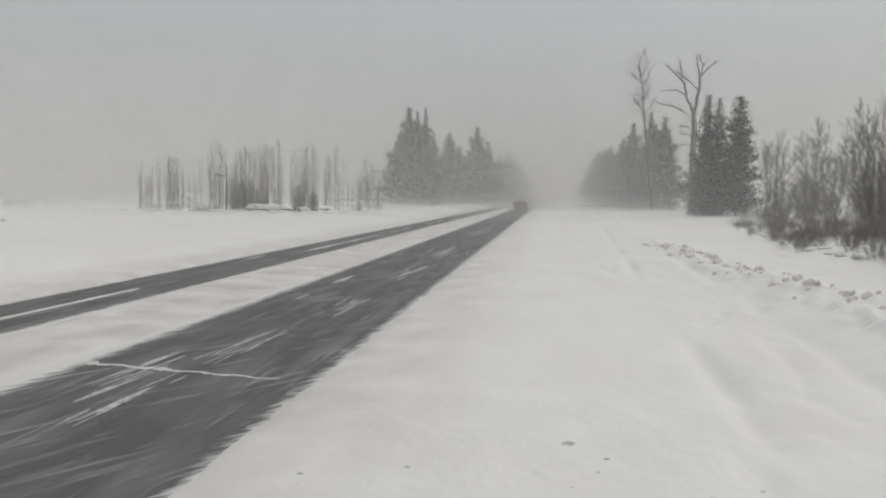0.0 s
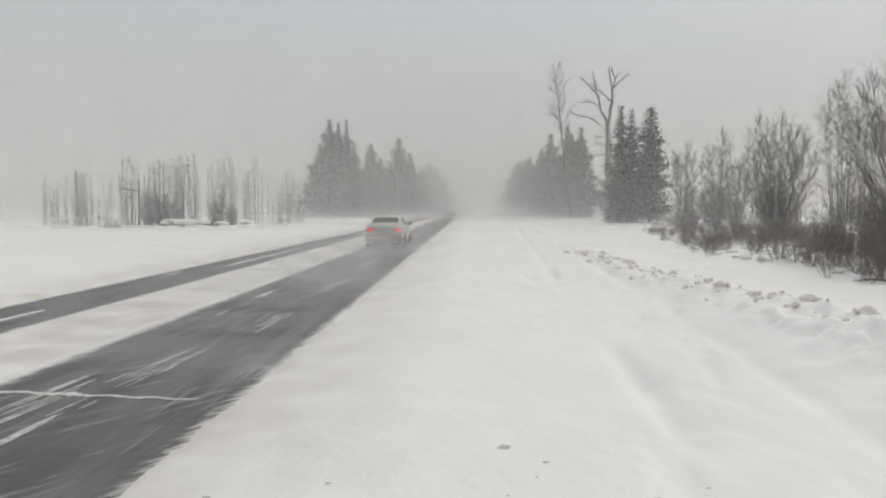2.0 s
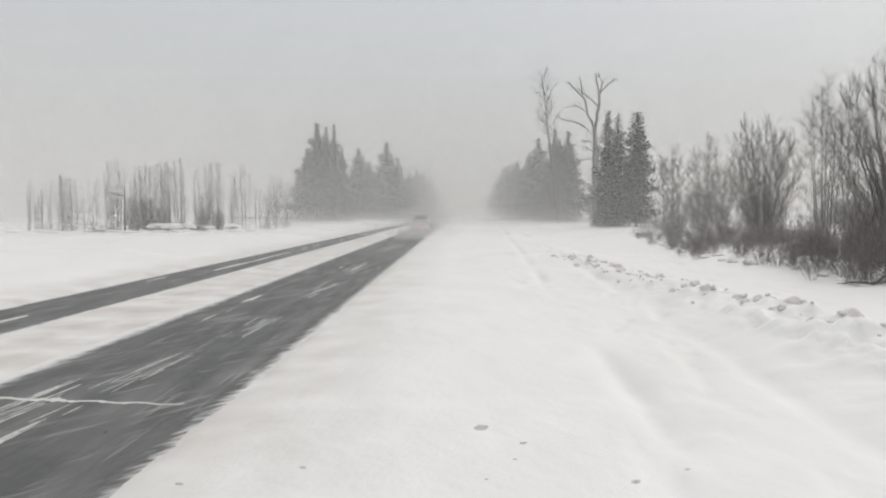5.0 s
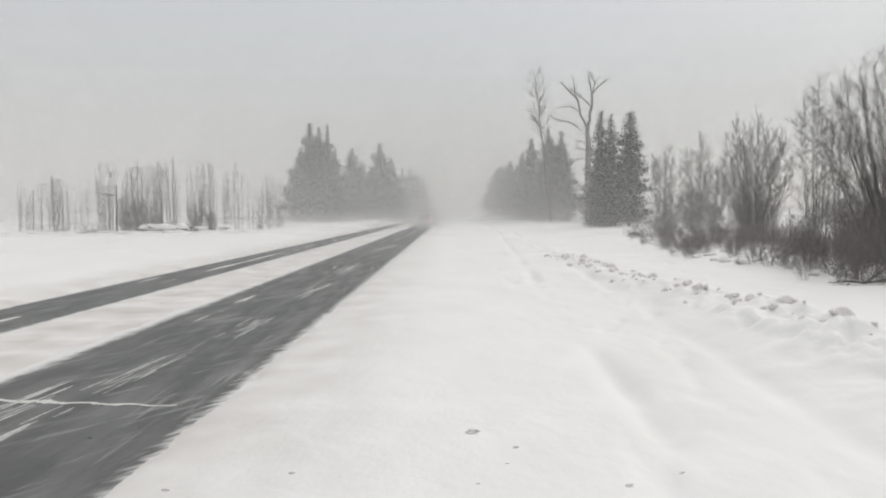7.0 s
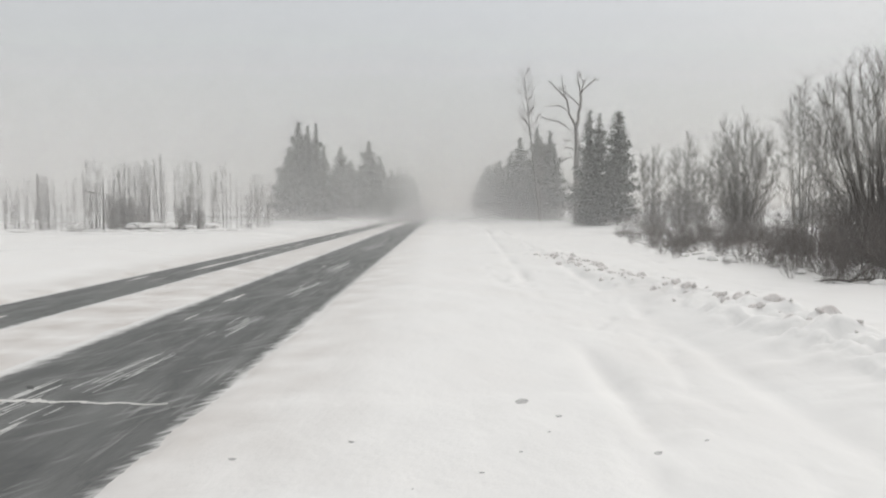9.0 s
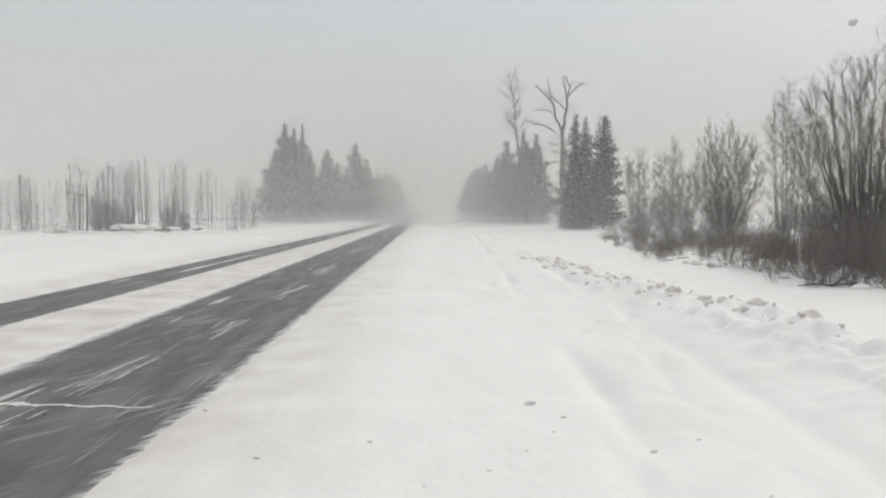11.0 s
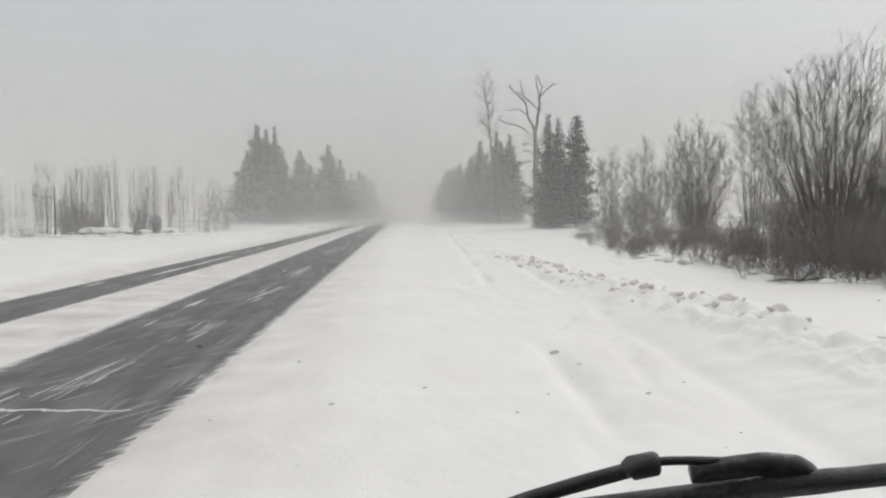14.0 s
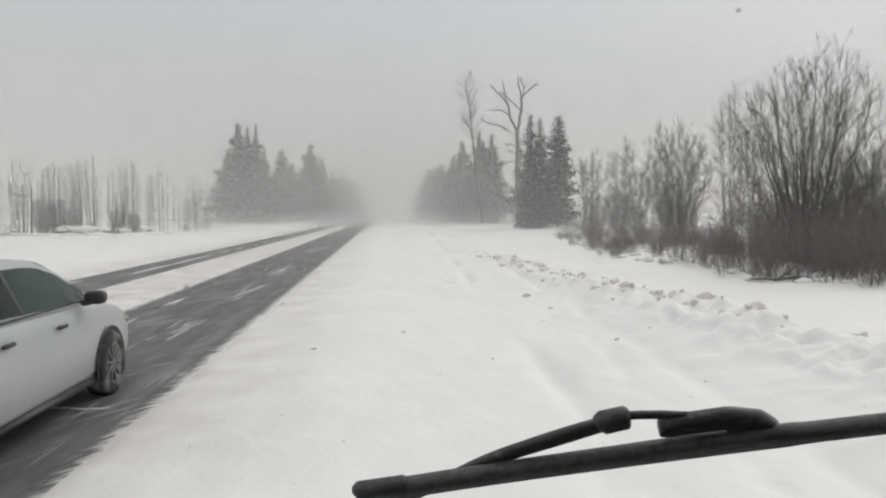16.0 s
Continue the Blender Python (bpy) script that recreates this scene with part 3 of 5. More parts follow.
def bend_to(rng, foot, tip, rise, n, shake):
    """A stem that leaves its foot steeply or flatly (rise) and ends at its tip."""
    mid = Vector((foot.x + (tip.x - foot.x) * (1 - rise), foot.y + (tip.y - foot.y) * (1 - rise), foot.z + (tip.z - foot.z) * 0.5))
    out = []
    for k in range(n + 1):
        u = k / n
        p = foot * (1 - u) ** 2 + mid * 2 * u * (1 - u) + tip * u * u
        out.append(p + Vector((rng.gauss(0, shake), rng.gauss(0, shake), 0)) * (1 if 0 < k < n else 0))
    return out


def fan_tree(name, label, seed, height, width, stems, shoots, twigs, r0, fine_r, rise=0.5, shoulder=0.45, start=0.22, shoot=0.16, foot=0.25, open_angle=0.55, mat=None, bark=None, group="", category="bare bush", top=1.0):
    """Straight stems that fan out from one foot to a domed outline, with upswept shoots and twigs on them."""
    rng = random.Random(seed)
    ob = thing(name, label, category, group)
    fine = ([], [])
    for s in range(stems):
        thick = ([], [])
        turn = 2.4 * s + rng.uniform(-0.3, 0.3)
        q = math.sqrt((s + 0.4) / stems) * rng.uniform(0.9, 1.05)
        z = height * (shoulder + (1 - shoulder) * math.sqrt(max(0.0, 1 - q * q))) * rng.uniform(0.86, 1.03) if s else height
        side = Vector((math.cos(turn), math.sin(turn), 0))
        tip = side * width * q * rng.uniform(0.85, 1.0) + Vector((0, 0, z * top))
        base = side * foot * rng.random() + Vector((0, 0, -0.12))
        pts = bend_to(rng, base, tip, rise, 7, 0.012 * width)
        wide = r0 * rng.uniform(0.65, 1.05)
        tube(thick[0], thick[1], pts, [max(wide * (1 - k / 7.5) ** 1.35, fine_r * 1.2) for k in range(8)], 5)
        for _ in range(shoots):
            u = start + (1 - start) * rng.random() ** 0.8
            k = min(int(u * 7), 6)
            p = pts[k].lerp(pts[k + 1], u * 7 - k)
            d = (pts[k + 1] - pts[k]).normalized()
            lean = d.orthogonal().normalized()
            lean.rotate(Matrix.Rotation(rng.uniform(0, 6.283), 3, d))
            way = (d + lean * open_angle * rng.uniform(0.5, 1.3) + Vector((0, 0, 0.12))).normalized()
            ln = height * shoot * rng.uniform(0.45, 1.2) * (1.3 - 0.65 * u)
            end = p + way * ln + Vector((0, 0, 0.10 * ln))
            arc = [p, p.lerp(end, 0.5) + Vector((rng.gauss(0, 0.03), rng.gauss(0, 0.03), -0.03)) * ln, end]
            tube(fine[0], fine[1], arc, [fine_r * 1.5, fine_r * 1.15, fine_r * 0.7], 3)
            for _ in range(twigs):
                v = rng.uniform(0.2, 0.95)
                o = p.lerp(end, v)
                w = (way + Vector((rng.uniform(-1, 1), rng.uniform(-1, 1), rng.uniform(-0.5, 0.9))) * open_angle).normalized()
                tube(fine[0], fine[1], [o, o + w * ln * rng.uniform(0.25, 0.55)], [fine_r * 0.8, fine_r * 0.5], 3)
        part("trunk" if stems == 1 else "stem", thick, bark or BARK, ob)
    part("crown", fine, mat or TWIG, ob, "fine bare twigs")
    return ob


def put(ob, x, y, turn=0, size=1.0, lean=0, sink=0.0):
    ob.matrix_basis = pose(x, y, float(ground_z(x, y)) - sink, 0, lean, turn) @ Matrix.Scale(size, 4)
    return ob


def again(ob, x, y, turn=0, size=1.0, lean=0):
    c = copy_thing(ob, Matrix())
    c.matrix_basis = pose(x, y, float(ground_z(x, y)), 0, lean, turn) @ Matrix.Scale(size, 4)
    return c


def forest():
    rng = random.Random(5)
    # right of the road, from near to far
    put(fan_tree("willow_bush", "tall domed many-stemmed bare willow bush in deep snow", 11, 6.9, 2.75, 64, 20, 6, 0.032, 0.0040, 0.36, 0.40, 0.20, 0.15, 0.35, 0.75), 13.7, 21.8, 40)
    put(fan_tree("willow_bush", "wide lower bare bush beside the tall willow", 12, 4.6, 2.4, 36, 16, 5, 0.020, 0.0042, 0.3, 0.4, 0.10, 0.2, 0.6, 0.8), 16.7, 22.6, 10)
    put(fan_tree("willow_bush", "low dense brown bush under the tall willow", 112, 3.3, 1.9, 36, 16, 5, 0.014, 0.0042, 0.3, 0.45, 0.06, 0.24, 0.7, 0.9), 14.6, 20.4, 70)
    put(fan_tree("willow_bush", "low dense brown bush behind the roadside brush", 113, 2.5, 1.6, 30, 14, 5, 0.012, 0.0042, 0.3, 0.4, 0.06, 0.26, 0.7, 0.9), 12.7, 20.8, 20)
    put(fan_tree("alder", "slim bare tree with short side shoots behind the brush", 13, 7.1, 1.0, 7, 56, 4, 0.036, 0.0046, 0.2, 0.66, 0.08, 0.15, 0.3, 1.3, category="bare tree"), 15.2, 29.7, 80)
    put(fan_tree("alder", "slender bare tree beside the alder", 131, 5.8, 1.0, 6, 46, 4, 0.028, 0.0046, 0.2, 0.66, 0.08, 0.17, 0.3, 1.3, category="bare tree"), 16.9, 31.0, 10)
    put(fan_tree("willow_bush", "rounded bare bush with a dense crown of twigs", 14, 7.2, 2.55, 54, 18, 6, 0.040, 0.0058, 0.36, 0.38, 0.16, 0.15, 0.3, 0.75), 18.0, 42.5, 0)
    put(fan_tree("birch", "small slender bare birch behind snowy brush", 15, 7.0, 1.45, 10, 34, 6, 0.045, 0.0068, 0.3, 0.55, 0.15, 0.17, 0.5, 0.9, category="bare tree"), 18.4, 53.5, 0)
    put(fan_tree("birch", "small bare birch with a thin crown", 16, 6.9, 1.3, 9, 34, 6, 0.045, 0.0075, 0.3, 0.55, 0.15, 0.17, 0.5, 0.9, category="bare tree"), 17.9, 60.6, 0)
    put(fan_tree("birch", "young bare birch in the roadside thicket", 116, 5.2, 1.4, 12, 28, 6, 0.04, 0.0075, 0.3, 0.5, 0.08, 0.2, 0.5, 0.9, category="bare tree"), 21.4, 58.0, 0)
    hedge = fan_tree("hedge_bush", "bare bush in a far row behind the brush", 117, 3.4, 1.7, 18, 14, 5, 0.025, 0.009, 0.3, 0.5, 0.05, 0.25, 0.7, 0.9, BRUSH, BRUSH, "far hedge row")
    for k in range(26):
        hx, hy = 20.5 + 1.2 * k + rng.uniform(-0.8, 0.8), 66 - 0.55 * k + rng.uniform(-3, 3)
        (put if k == 0 else again)(hedge, hx, hy, 47 * k, rng.uniform(0.6, 1.05))
    put(pine("pine", "dark ragged pine with layered needle clumps", 17, 12.2, 3.1, "", 130, 0.05, 0.58), 18.9, 75.5, 0)
    put(pine("spruce", "slim dark spruce beside the ragged conifer", 18, 12.7, 2.5, "", 130, 0.03, 0.85, "spruce", -0.15), 16.1, 76.8, 0)
    put(pine("spruce", "slim dark spruce with a thin pointed top", 19, 12.5, 2.4, "", 120, 0.03, 0.9, "spruce", -0.15), 17.6, 78.7, 0)
    dead = bare_tree("dead_tree", "tall pale dead tree with a forked broken top", 21, 12.6, 0.40, 1, 0.0, 5, 0.06, 0.9, 0.02, 2, PALE_BARK, 0.5, least=0.02, bend=0.01)
    rng2 = random.Random(4)
    fork, fine = ([], []), ([], [])
    limbs = (
        (((0.0, 5.0), (-0.1, 9.0), (-0.1, 13.4)), 0.34, 0.26),
        (((-0.1, 13.2), (0.2, 14.6), (0.55, 16.2), (0.65, 17.6), (0.6, 18.4)), 0.25, 0.15),
        (((0.6, 18.2), (1.5, 19.3), (2.7, 20.3)), 0.12, 0.05),
        (((0.6, 18.0), (0.4, 19.3), (0.1, 20.8)), 0.13, 0.05),
        (((0.7, 18.4), (0.95, 19.8), (0.5, 20.9)), 0.10, 0.05),
        (((-0.1, 13.3), (-0.7, 14.5), (-1.2, 16.0), (-1.4, 17.3), (-2.4, 18.4), (-3.9, 19.9)), 0.21, 0.06),
        (((-1.3, 16.8), (-1.9, 18.5), (-2.1, 20.2)), 0.10, 0.04),
        (((0.5, 16.4), (-0.4, 17.2), (-1.2, 18.0), (-2.6, 19.0)), 0.11, 0.05),
        (((-1.0, 15.6), (-2.4, 16.4), (-4.0, 16.4)), 0.09, 0.04),
        (((-0.15, 12.2), (-1.2, 13.4), (-2.6, 14.2), (-4.0, 14.5), (-5.0, 14.9)), 0.14, 0.05),
        (((0.0, 9.8), (-0.8, 10.5), (-1.6, 10.6)), 0.09, 0.04),
        (((0.0, 8.6), (-0.8, 9.1), (-1.5, 9.0)), 0.08, 0.04),
        (((0.0, 11.0), (-0.9, 11.6), (-1.7, 11.5)), 0.08, 0.04),
        (((0.0, 10.8), (0.6, 11.9), (0.9, 12.3)), 0.09, 0.04))
    for ctrl, r0, r1 in limbs:
        pts = []
        for (xa, za), (xb, zb) in zip(ctrl, ctrl[1:]):
            pts += [Vector((xa + (xb - xa) * q / 2 + rng2.gauss(0, 0.05), rng2.gauss(0, 0.15), za + (zb - za) * q / 2)) for q in range(2)]
        pts.append(Vector((ctrl[-1][0], 0, ctrl[-1][1])))
        tube(fork[0], fork[1], pts, [r0 + (r1 - r0) * q / (len(pts) - 1) for q in range(len(pts))], 6)
        sprout(rng2, fork, fine, pts, r0 * 0.5, 1.3, 1, 1, 7, 0.8, 0.05, 0.3, 0.45, 0.030)
    part("fork", fork, PALE_BARK, dead, "pale forked limbs")
    tagged(part("twigs", fine, TWIG, dead), kind="stuff")
    put(dead, 19.5, 101.8, 0, 1.0, 0)
    put(fan_tree("birch", "tall thin bare birch by the road", 23, 21.0, 0.3, 1, 44, 8, 0.24, 0.021, 0.5, 0.9, 0.52, 0.15, 0.05, 1.1, None, PALE_BARK, category="bare tree"), 14.7, 104.1, 0, 1.0, -7)
    put(fan_tree("birch", "slim bare birch trunk in front of dark conifers", 24, 11.0, 0.5, 2, 22, 5, 0.16, 0.028, 0.5, 0.9, 0.4, 0.12, 0.4, 0.8, None, BARK, category="bare tree"), 14.6, 103.0, 70)
    # conifers that close in on the road: foot, height, breadth
    kinds = [pine("spruce", "dark roadside spruce fading into blown snow", 31, 13.0, 4.3, "far wood", 150, 0.04, 0.85, "spruce", -0.10),
             pine("spruce", "dark broad roadside spruce fading into blown snow", 32, 13.0, 4.6, "far wood", 150, 0.07, 0.72, "spruce", 0.0),
             pine("spruce", "dark uneven roadside spruce fading into blown snow", 33, 13.0, 4.1, "far wood", 150, 0.02, 0.95, "spruce", -0.15)]
    wood = [(15.4, 113.0, 15.0, 0.80), (17.5, 113.2, 14.4, 0.72), (18.4, 114.5, 11.8, 0.70), (16.4, 115, 13.6, 0.85), (13.8, 122, 14.2, 0.85), (13.2, 131, 12.6, 0.95), (13.6, 140, 12.4, 1.0), (12.6, 150, 12.4, 1.05), (12.8, 160, 12.6, 1.1), (12.2, 174, 13, 1.1), (12.4, 188, 13.5, 1.2), (13.5, 214, 14, 1.2), (20.5, 128, 10, 1.0), (24, 122, 9, 1.1), (15, 200, 15, 1.1), (23, 100, 6.5, 1.1),
            (-24.4, 124.4, 17.4, 0.78), (-21.4, 124.4, 17.3, 0.70), (-23.2, 126.5, 17.0, 0.85), (-26.0, 124.4, 13.0, 0.95), (-20.2, 125.4, 13.1, 0.85), (-27.4, 126, 9.0, 1.0), (-15.0, 152, 16.5, 0.95), (-17.0, 154, 11.5, 1.1), (-13.2, 160, 14.0, 1.0), (-14.4, 172, 13.0, 1.1), (-12.8, 190, 13.2, 1.2), (-12.2, 216, 15.5, 1.2), (-22, 148, 10, 1.2), (-12.4, 260, 17.5, 1.2), (-12.4, 330, 18, 1.3), (-19.6, 142, 9, 1.2)]
    for k, (x, y, h, wide) in enumerate(wood):
        src = kinds[k % 3]
        ob = src if k < 3 else copy_thing(src, Matrix())
        ob.matrix_basis = pose(x, y, float(ground_z(x, y)), 0, 0, k * 71) @ Matrix.Diagonal((h / 13 * wide, h / 13 * wide, h / 13, 1))
    put(pine("pine", "broad rounded pine beside taller spruces", 35, 14.0, 4.2, "", 130, 0.06, 0.6), -18.9, 137.0)
    put(pine("pine", "lower broad pine at the wood's edge", 36, 11.5, 3.8, "", 110, 0.04, 0.6), -17.4, 140.0)
    # thin bare saplings on the far field edge
    kinds = [fan_tree("sapling", "thin leafless sapling at the snowy field edge", 41 + k, 7.0, (0.3, 0.5, 0.6, 0.25, 0.5, 0.3)[k], (1, 2, 3, 1, 2, 1)[k], 18, 3, 0.042, 0.0062, 0.3, 0.85, 0.25, 0.13, 0.3, 0.6, None, None, "field-edge saplings", "sapling") for k in range(6)]
    done = 0
    for k in range(250):
        x = -66 + 47 * (k / 250) + rng.uniform(-0.4, 0.4)
        u = (x + 64) / 45
        y = 69 + 9 * u + rng.uniform(-2.5, 6)
        if x / y < -0.61 or -26.6 < x < -25.3 or x > -22.8 and k % 3:
            continue
        size = rng.uniform(0.48, 1.05) * (1.03 if -36 < x < -26.5 or -25 < x < -23 else 0.78) * 0.87
        x, y = x * 0.87, y * 0.87
        if done < 6:
            put(kinds[done], x, y, rng.uniform(0, 360), size)
        else:
            again(kinds[done % 6], x, y, rng.uniform(0, 360), size)
        done += 1
    thicket = fan_tree("sapling_clump", "dense clump of thin bare saplings", 51, 7.2, 1.2, 8, 18, 3, 0.036, 0.0064, 0.3, 0.72, 0.15, 0.15, 0.6, 0.65, None, None, "sapling clumps", "bare bush")
    put(thicket, -21.1, 61.5, 0, 0.86)
    for x, y, q in ((-28.6, 69.5, 0.95), (-30.6, 70, 0.92), (-34.5, 71, 1.0), (-21.4, 80, 0.62), (-20.0, 82, 0.56), (-25.6, 100, 1.02), (-24.0, 101, 0.9), (-38.5, 69, 0.8)):
        again(thicket, x * 0.87, y * 0.87, x * 50, q * 0.87)
    stub = thing("broken_trunk", "dark broken trunk standing at the field edge", "tree stump")
    v = ([], [])
    pts = limb(rng, Vector((0, 0, -0.1)), Vector((0.02, 0, 1)), 4.4, 5, 0.02, 0)
    tube(v[0], v[1], pts, [0.12, 0.11, 0.10, 0.09, 0.07, 0.05], 6)
    tube(v[0], v[1], limb(rng, Vector((0, 0, 3.3)), Vector((-1, 0, 0.1)), 1.9, 4, 0.08, 0), [0.07, 0.06, 0.05, 0.04, 0.03], 4)
    part("trunk", v, BARK, stub)
    put(stub, -27.6, 58.6, 0, 0.9)
    dark = fan_tree("bush", "dark dense bush at the field edge", 52, 3.2, 1.1, 22, 14, 5, 0.022, 0.0075, 0.3, 0.5, 0.05, 0.22, 0.5, 0.6, None, None, "field-edge bushes")
    put(dark, -26.4, 58.0, 0, 0.9)
    for x, y, q in ((-28.2, 64.8, 0.95), (-24.0, 67.0, 0.85), (-22.9, 68, 0.6), (-27.4, 66, 0.6)):
        again(dark, x * 0.9, y * 0.9, x * 40, q * 0.9)


forest()


def roadside_brush():
    rng = random.Random(9)
    kinds = [fan_tree("shrub", "low tangle of brown leafless brush in snow", 61 + k, (1.5, 1.2, 1.7, 1.35, 1.0)[k], (0.95, 1.1, 0.8, 1.0, 0.9)[k], 15, 7, 3, 0.009, 0.0036, 0.35, 0.35, 0.10, 0.32, 0.35, 0.9, BRUSH, BRUSH, "roadside brush", "shrub") for k in range(5)]
    n = 0
    for i in range(210):
        y = 15.4 + 34 * (i / 210) ** 1.15 + rng.uniform(-0.9, 0.9)
        x = float(np.interp(y, (16, 20, 25, 35, 47, 56), (10.1, 9.5, 9.0, 10.2, 12.2, 14))) + rng.random() ** 1.25 * (6.5 + 0.05 * y)
        if vnoise(x / 1.5, y / 2.0, 91) < -0.10 and x < 13.5:
            continue
        size = rng.uniform(0.5, 1.2) * (1.0 if x > 12.5 else 0.75) * (1 - 0.42 * float(step(25, 38, y)))
        if n < 5:
            put(kinds[n], x, y, rng.uniform(0, 360), size)
        else:
            again(kinds[n % 5], x, y, rng.uniform(0, 360), size)
        n += 1
    for i in range(34):
        y = 16 + 32 * rng.random()
        x = float(np.interp(y, (16, 20, 25, 35, 47, 56), (10.1, 9.5, 9.0, 10.2, 12.2, 14))) - 0.9 * rng.random() ** 2
        again(kinds[i % 5], x, y, rng.uniform(0, 360), rng.uniform(0.22, 0.5))
    for i in range(46):
        y = 24 + 20 * rng.random()
        x = float(np.interp(y, (20, 25, 35, 47), (9.7, 9.6, 11.0, 13.0))) + 6.5 * rng.random()
        again(kinds[i % 5], x, y, rng.uniform(0, 360), rng.uniform(0.45, 0.85))
    for i in range(56):
        x, y = 9.8 + 7.5 * rng.random(), 15.3 + 4.6 * rng.random()
        again(kinds[i % 5], x, y + 0.25 * max(0, 10.8 - x), rng.uniform(0, 360), rng.uniform(0.7, 1.25))
    for x, y, q in ((10.3, 14.2, 0.5), (10.8, 14.6, 0.75), (11.5, 14.5, 0.8), (11.2, 15.2, 0.9), (12.2, 15.0, 1.0), (9.3, 16.8, 0.45), (12.9, 15.6, 1.0)):
        again(kinds[n % 5], x, y, 70 * x, q)
    for i in range(22):
        y = 50 + 24 * rng.random()
        again(kinds[i % 5], 16.0 + 6 * rng.random(), y, rng.uniform(0, 360), rng.uniform(0.7, 1.2))
    for x, y, q in ((-27.0, 64.0, 0.9), (-25.6, 64.5, 0.8), (-23.8, 65, 0.7), (-32, 65, 0.8), (-21.5, 68, 0.7), (-36, 66, 0.7), (-19.5, 72, 0.6), (-34, 65, 0.8), (-39, 67, 0.8)):
        again(kinds[1], x * 0.9, y * 0.9, x * 77, q)
    fallen = thing("fallen_branch", "bare fallen branch lying on the snow", "branch")
    v, f = ([], []), ([], [])
    for way, ln, p0 in ((Vector((0.9, 0.3, 0.55)), 1.4, (0, 0, 0.05)), (Vector((-1, 0.2, 0.25)), 1.3, (0.1, 0, 0.06)), (Vector((0.8, -0.2, 0.15)), 1.2, (0, 0, 0.08))):
        pts = limb(rng, Vector(p0), way, ln, 5, 0.12, 0.0)
        tube(v[0], v[1], pts, [0.05, 0.045, 0.04, 0.03, 0.02, 0.012], 6)
        sprout(rng, v, f, pts, 0.03, 0.5, 1, 2, 5, 0.8, 0.02)
    part("limb", v, BARK, fallen)
    part("twigs", f, TWIG, fallen)
    put(fallen, 9.6, 16.6, 0, 0.62)


roadside_brush()


# ---- snow clods on the ploughed ridge ----
def clod_mesh(seed):
    rng = random.Random(seed)
    bm = bmesh.new()
    bmesh.ops.create_icosphere(bm, subdivisions=3, radius=1)
    off = Vector((seed * 7.1, seed * 3.3, 0))
    for v in bm.verts:
        v.co *= 1 + 0.45 * noise.noise(v.co * 1.1 + off) + 0.22 * noise.noise(v.co * 2.7 + off)
        v.co.z = max(v.co.z, -0.35)
    return mesh_of("snow_clod", *bm_out(bm), DIRTY_SNOW)


def clods():
    rng = random.Random(3)
    meshes = [clod_mesh(k) for k in range(5)]
    spots = [(4.97, 9.05, 0.15), (4.62, 10.9, 0.10), (4.85, 10.7, 0.09), (4.95, 10.2, 0.07), (4.06, 17.1, 0.11), (5.25, 8.5, 0.08), (4.75, 9.2, 0.07), (4.5, 11.4, 0.08)]
    for i in range(230):
        y = 7.0 + 19 * rng.random() ** 0.9
        spots.append((4.70 - 0.035 * (y - 8) + rng.gauss(0, 0.33), y, 0.020 + 0.080 * rng.random() ** 2.6))
    for k, (x, y, r) in enumerate(spots):
        ob = new("snow_clod", meshes[k % 5])
        ob.matrix_basis = pose(x, y, float(ground_z(x, y)) + r * 0.06, 0, 0, rng.uniform(0, 360)) @ Matrix.Diagonal((r * rng.uniform(0.9, 1.4), r * rng.uniform(0.8, 1.2), r * rng.uniform(0.85, 1.2), 1))
        tagged(ob, "dirty frozen snow clod on the ploughed ridge", "snow clod", "clods on the ridge")


clods()


def mound_mesh(seed, mat):
    bm = bmesh.new()
    bmesh.ops.create_icosphere(bm, subdivisions=3, radius=1)
    off = Vector((seed * 5.3, 1.7 * seed, 4))
    for v in bm.verts:
        v.co *= 1 + 0.35 * noise.noise(v.co * 0.9 + off) + 0.12 * noise.noise(v.co * 3 + off)
        v.co.z = max(v.co.z, -0.2)
    return mesh_of("snow_mound", *bm_out(bm), mat)


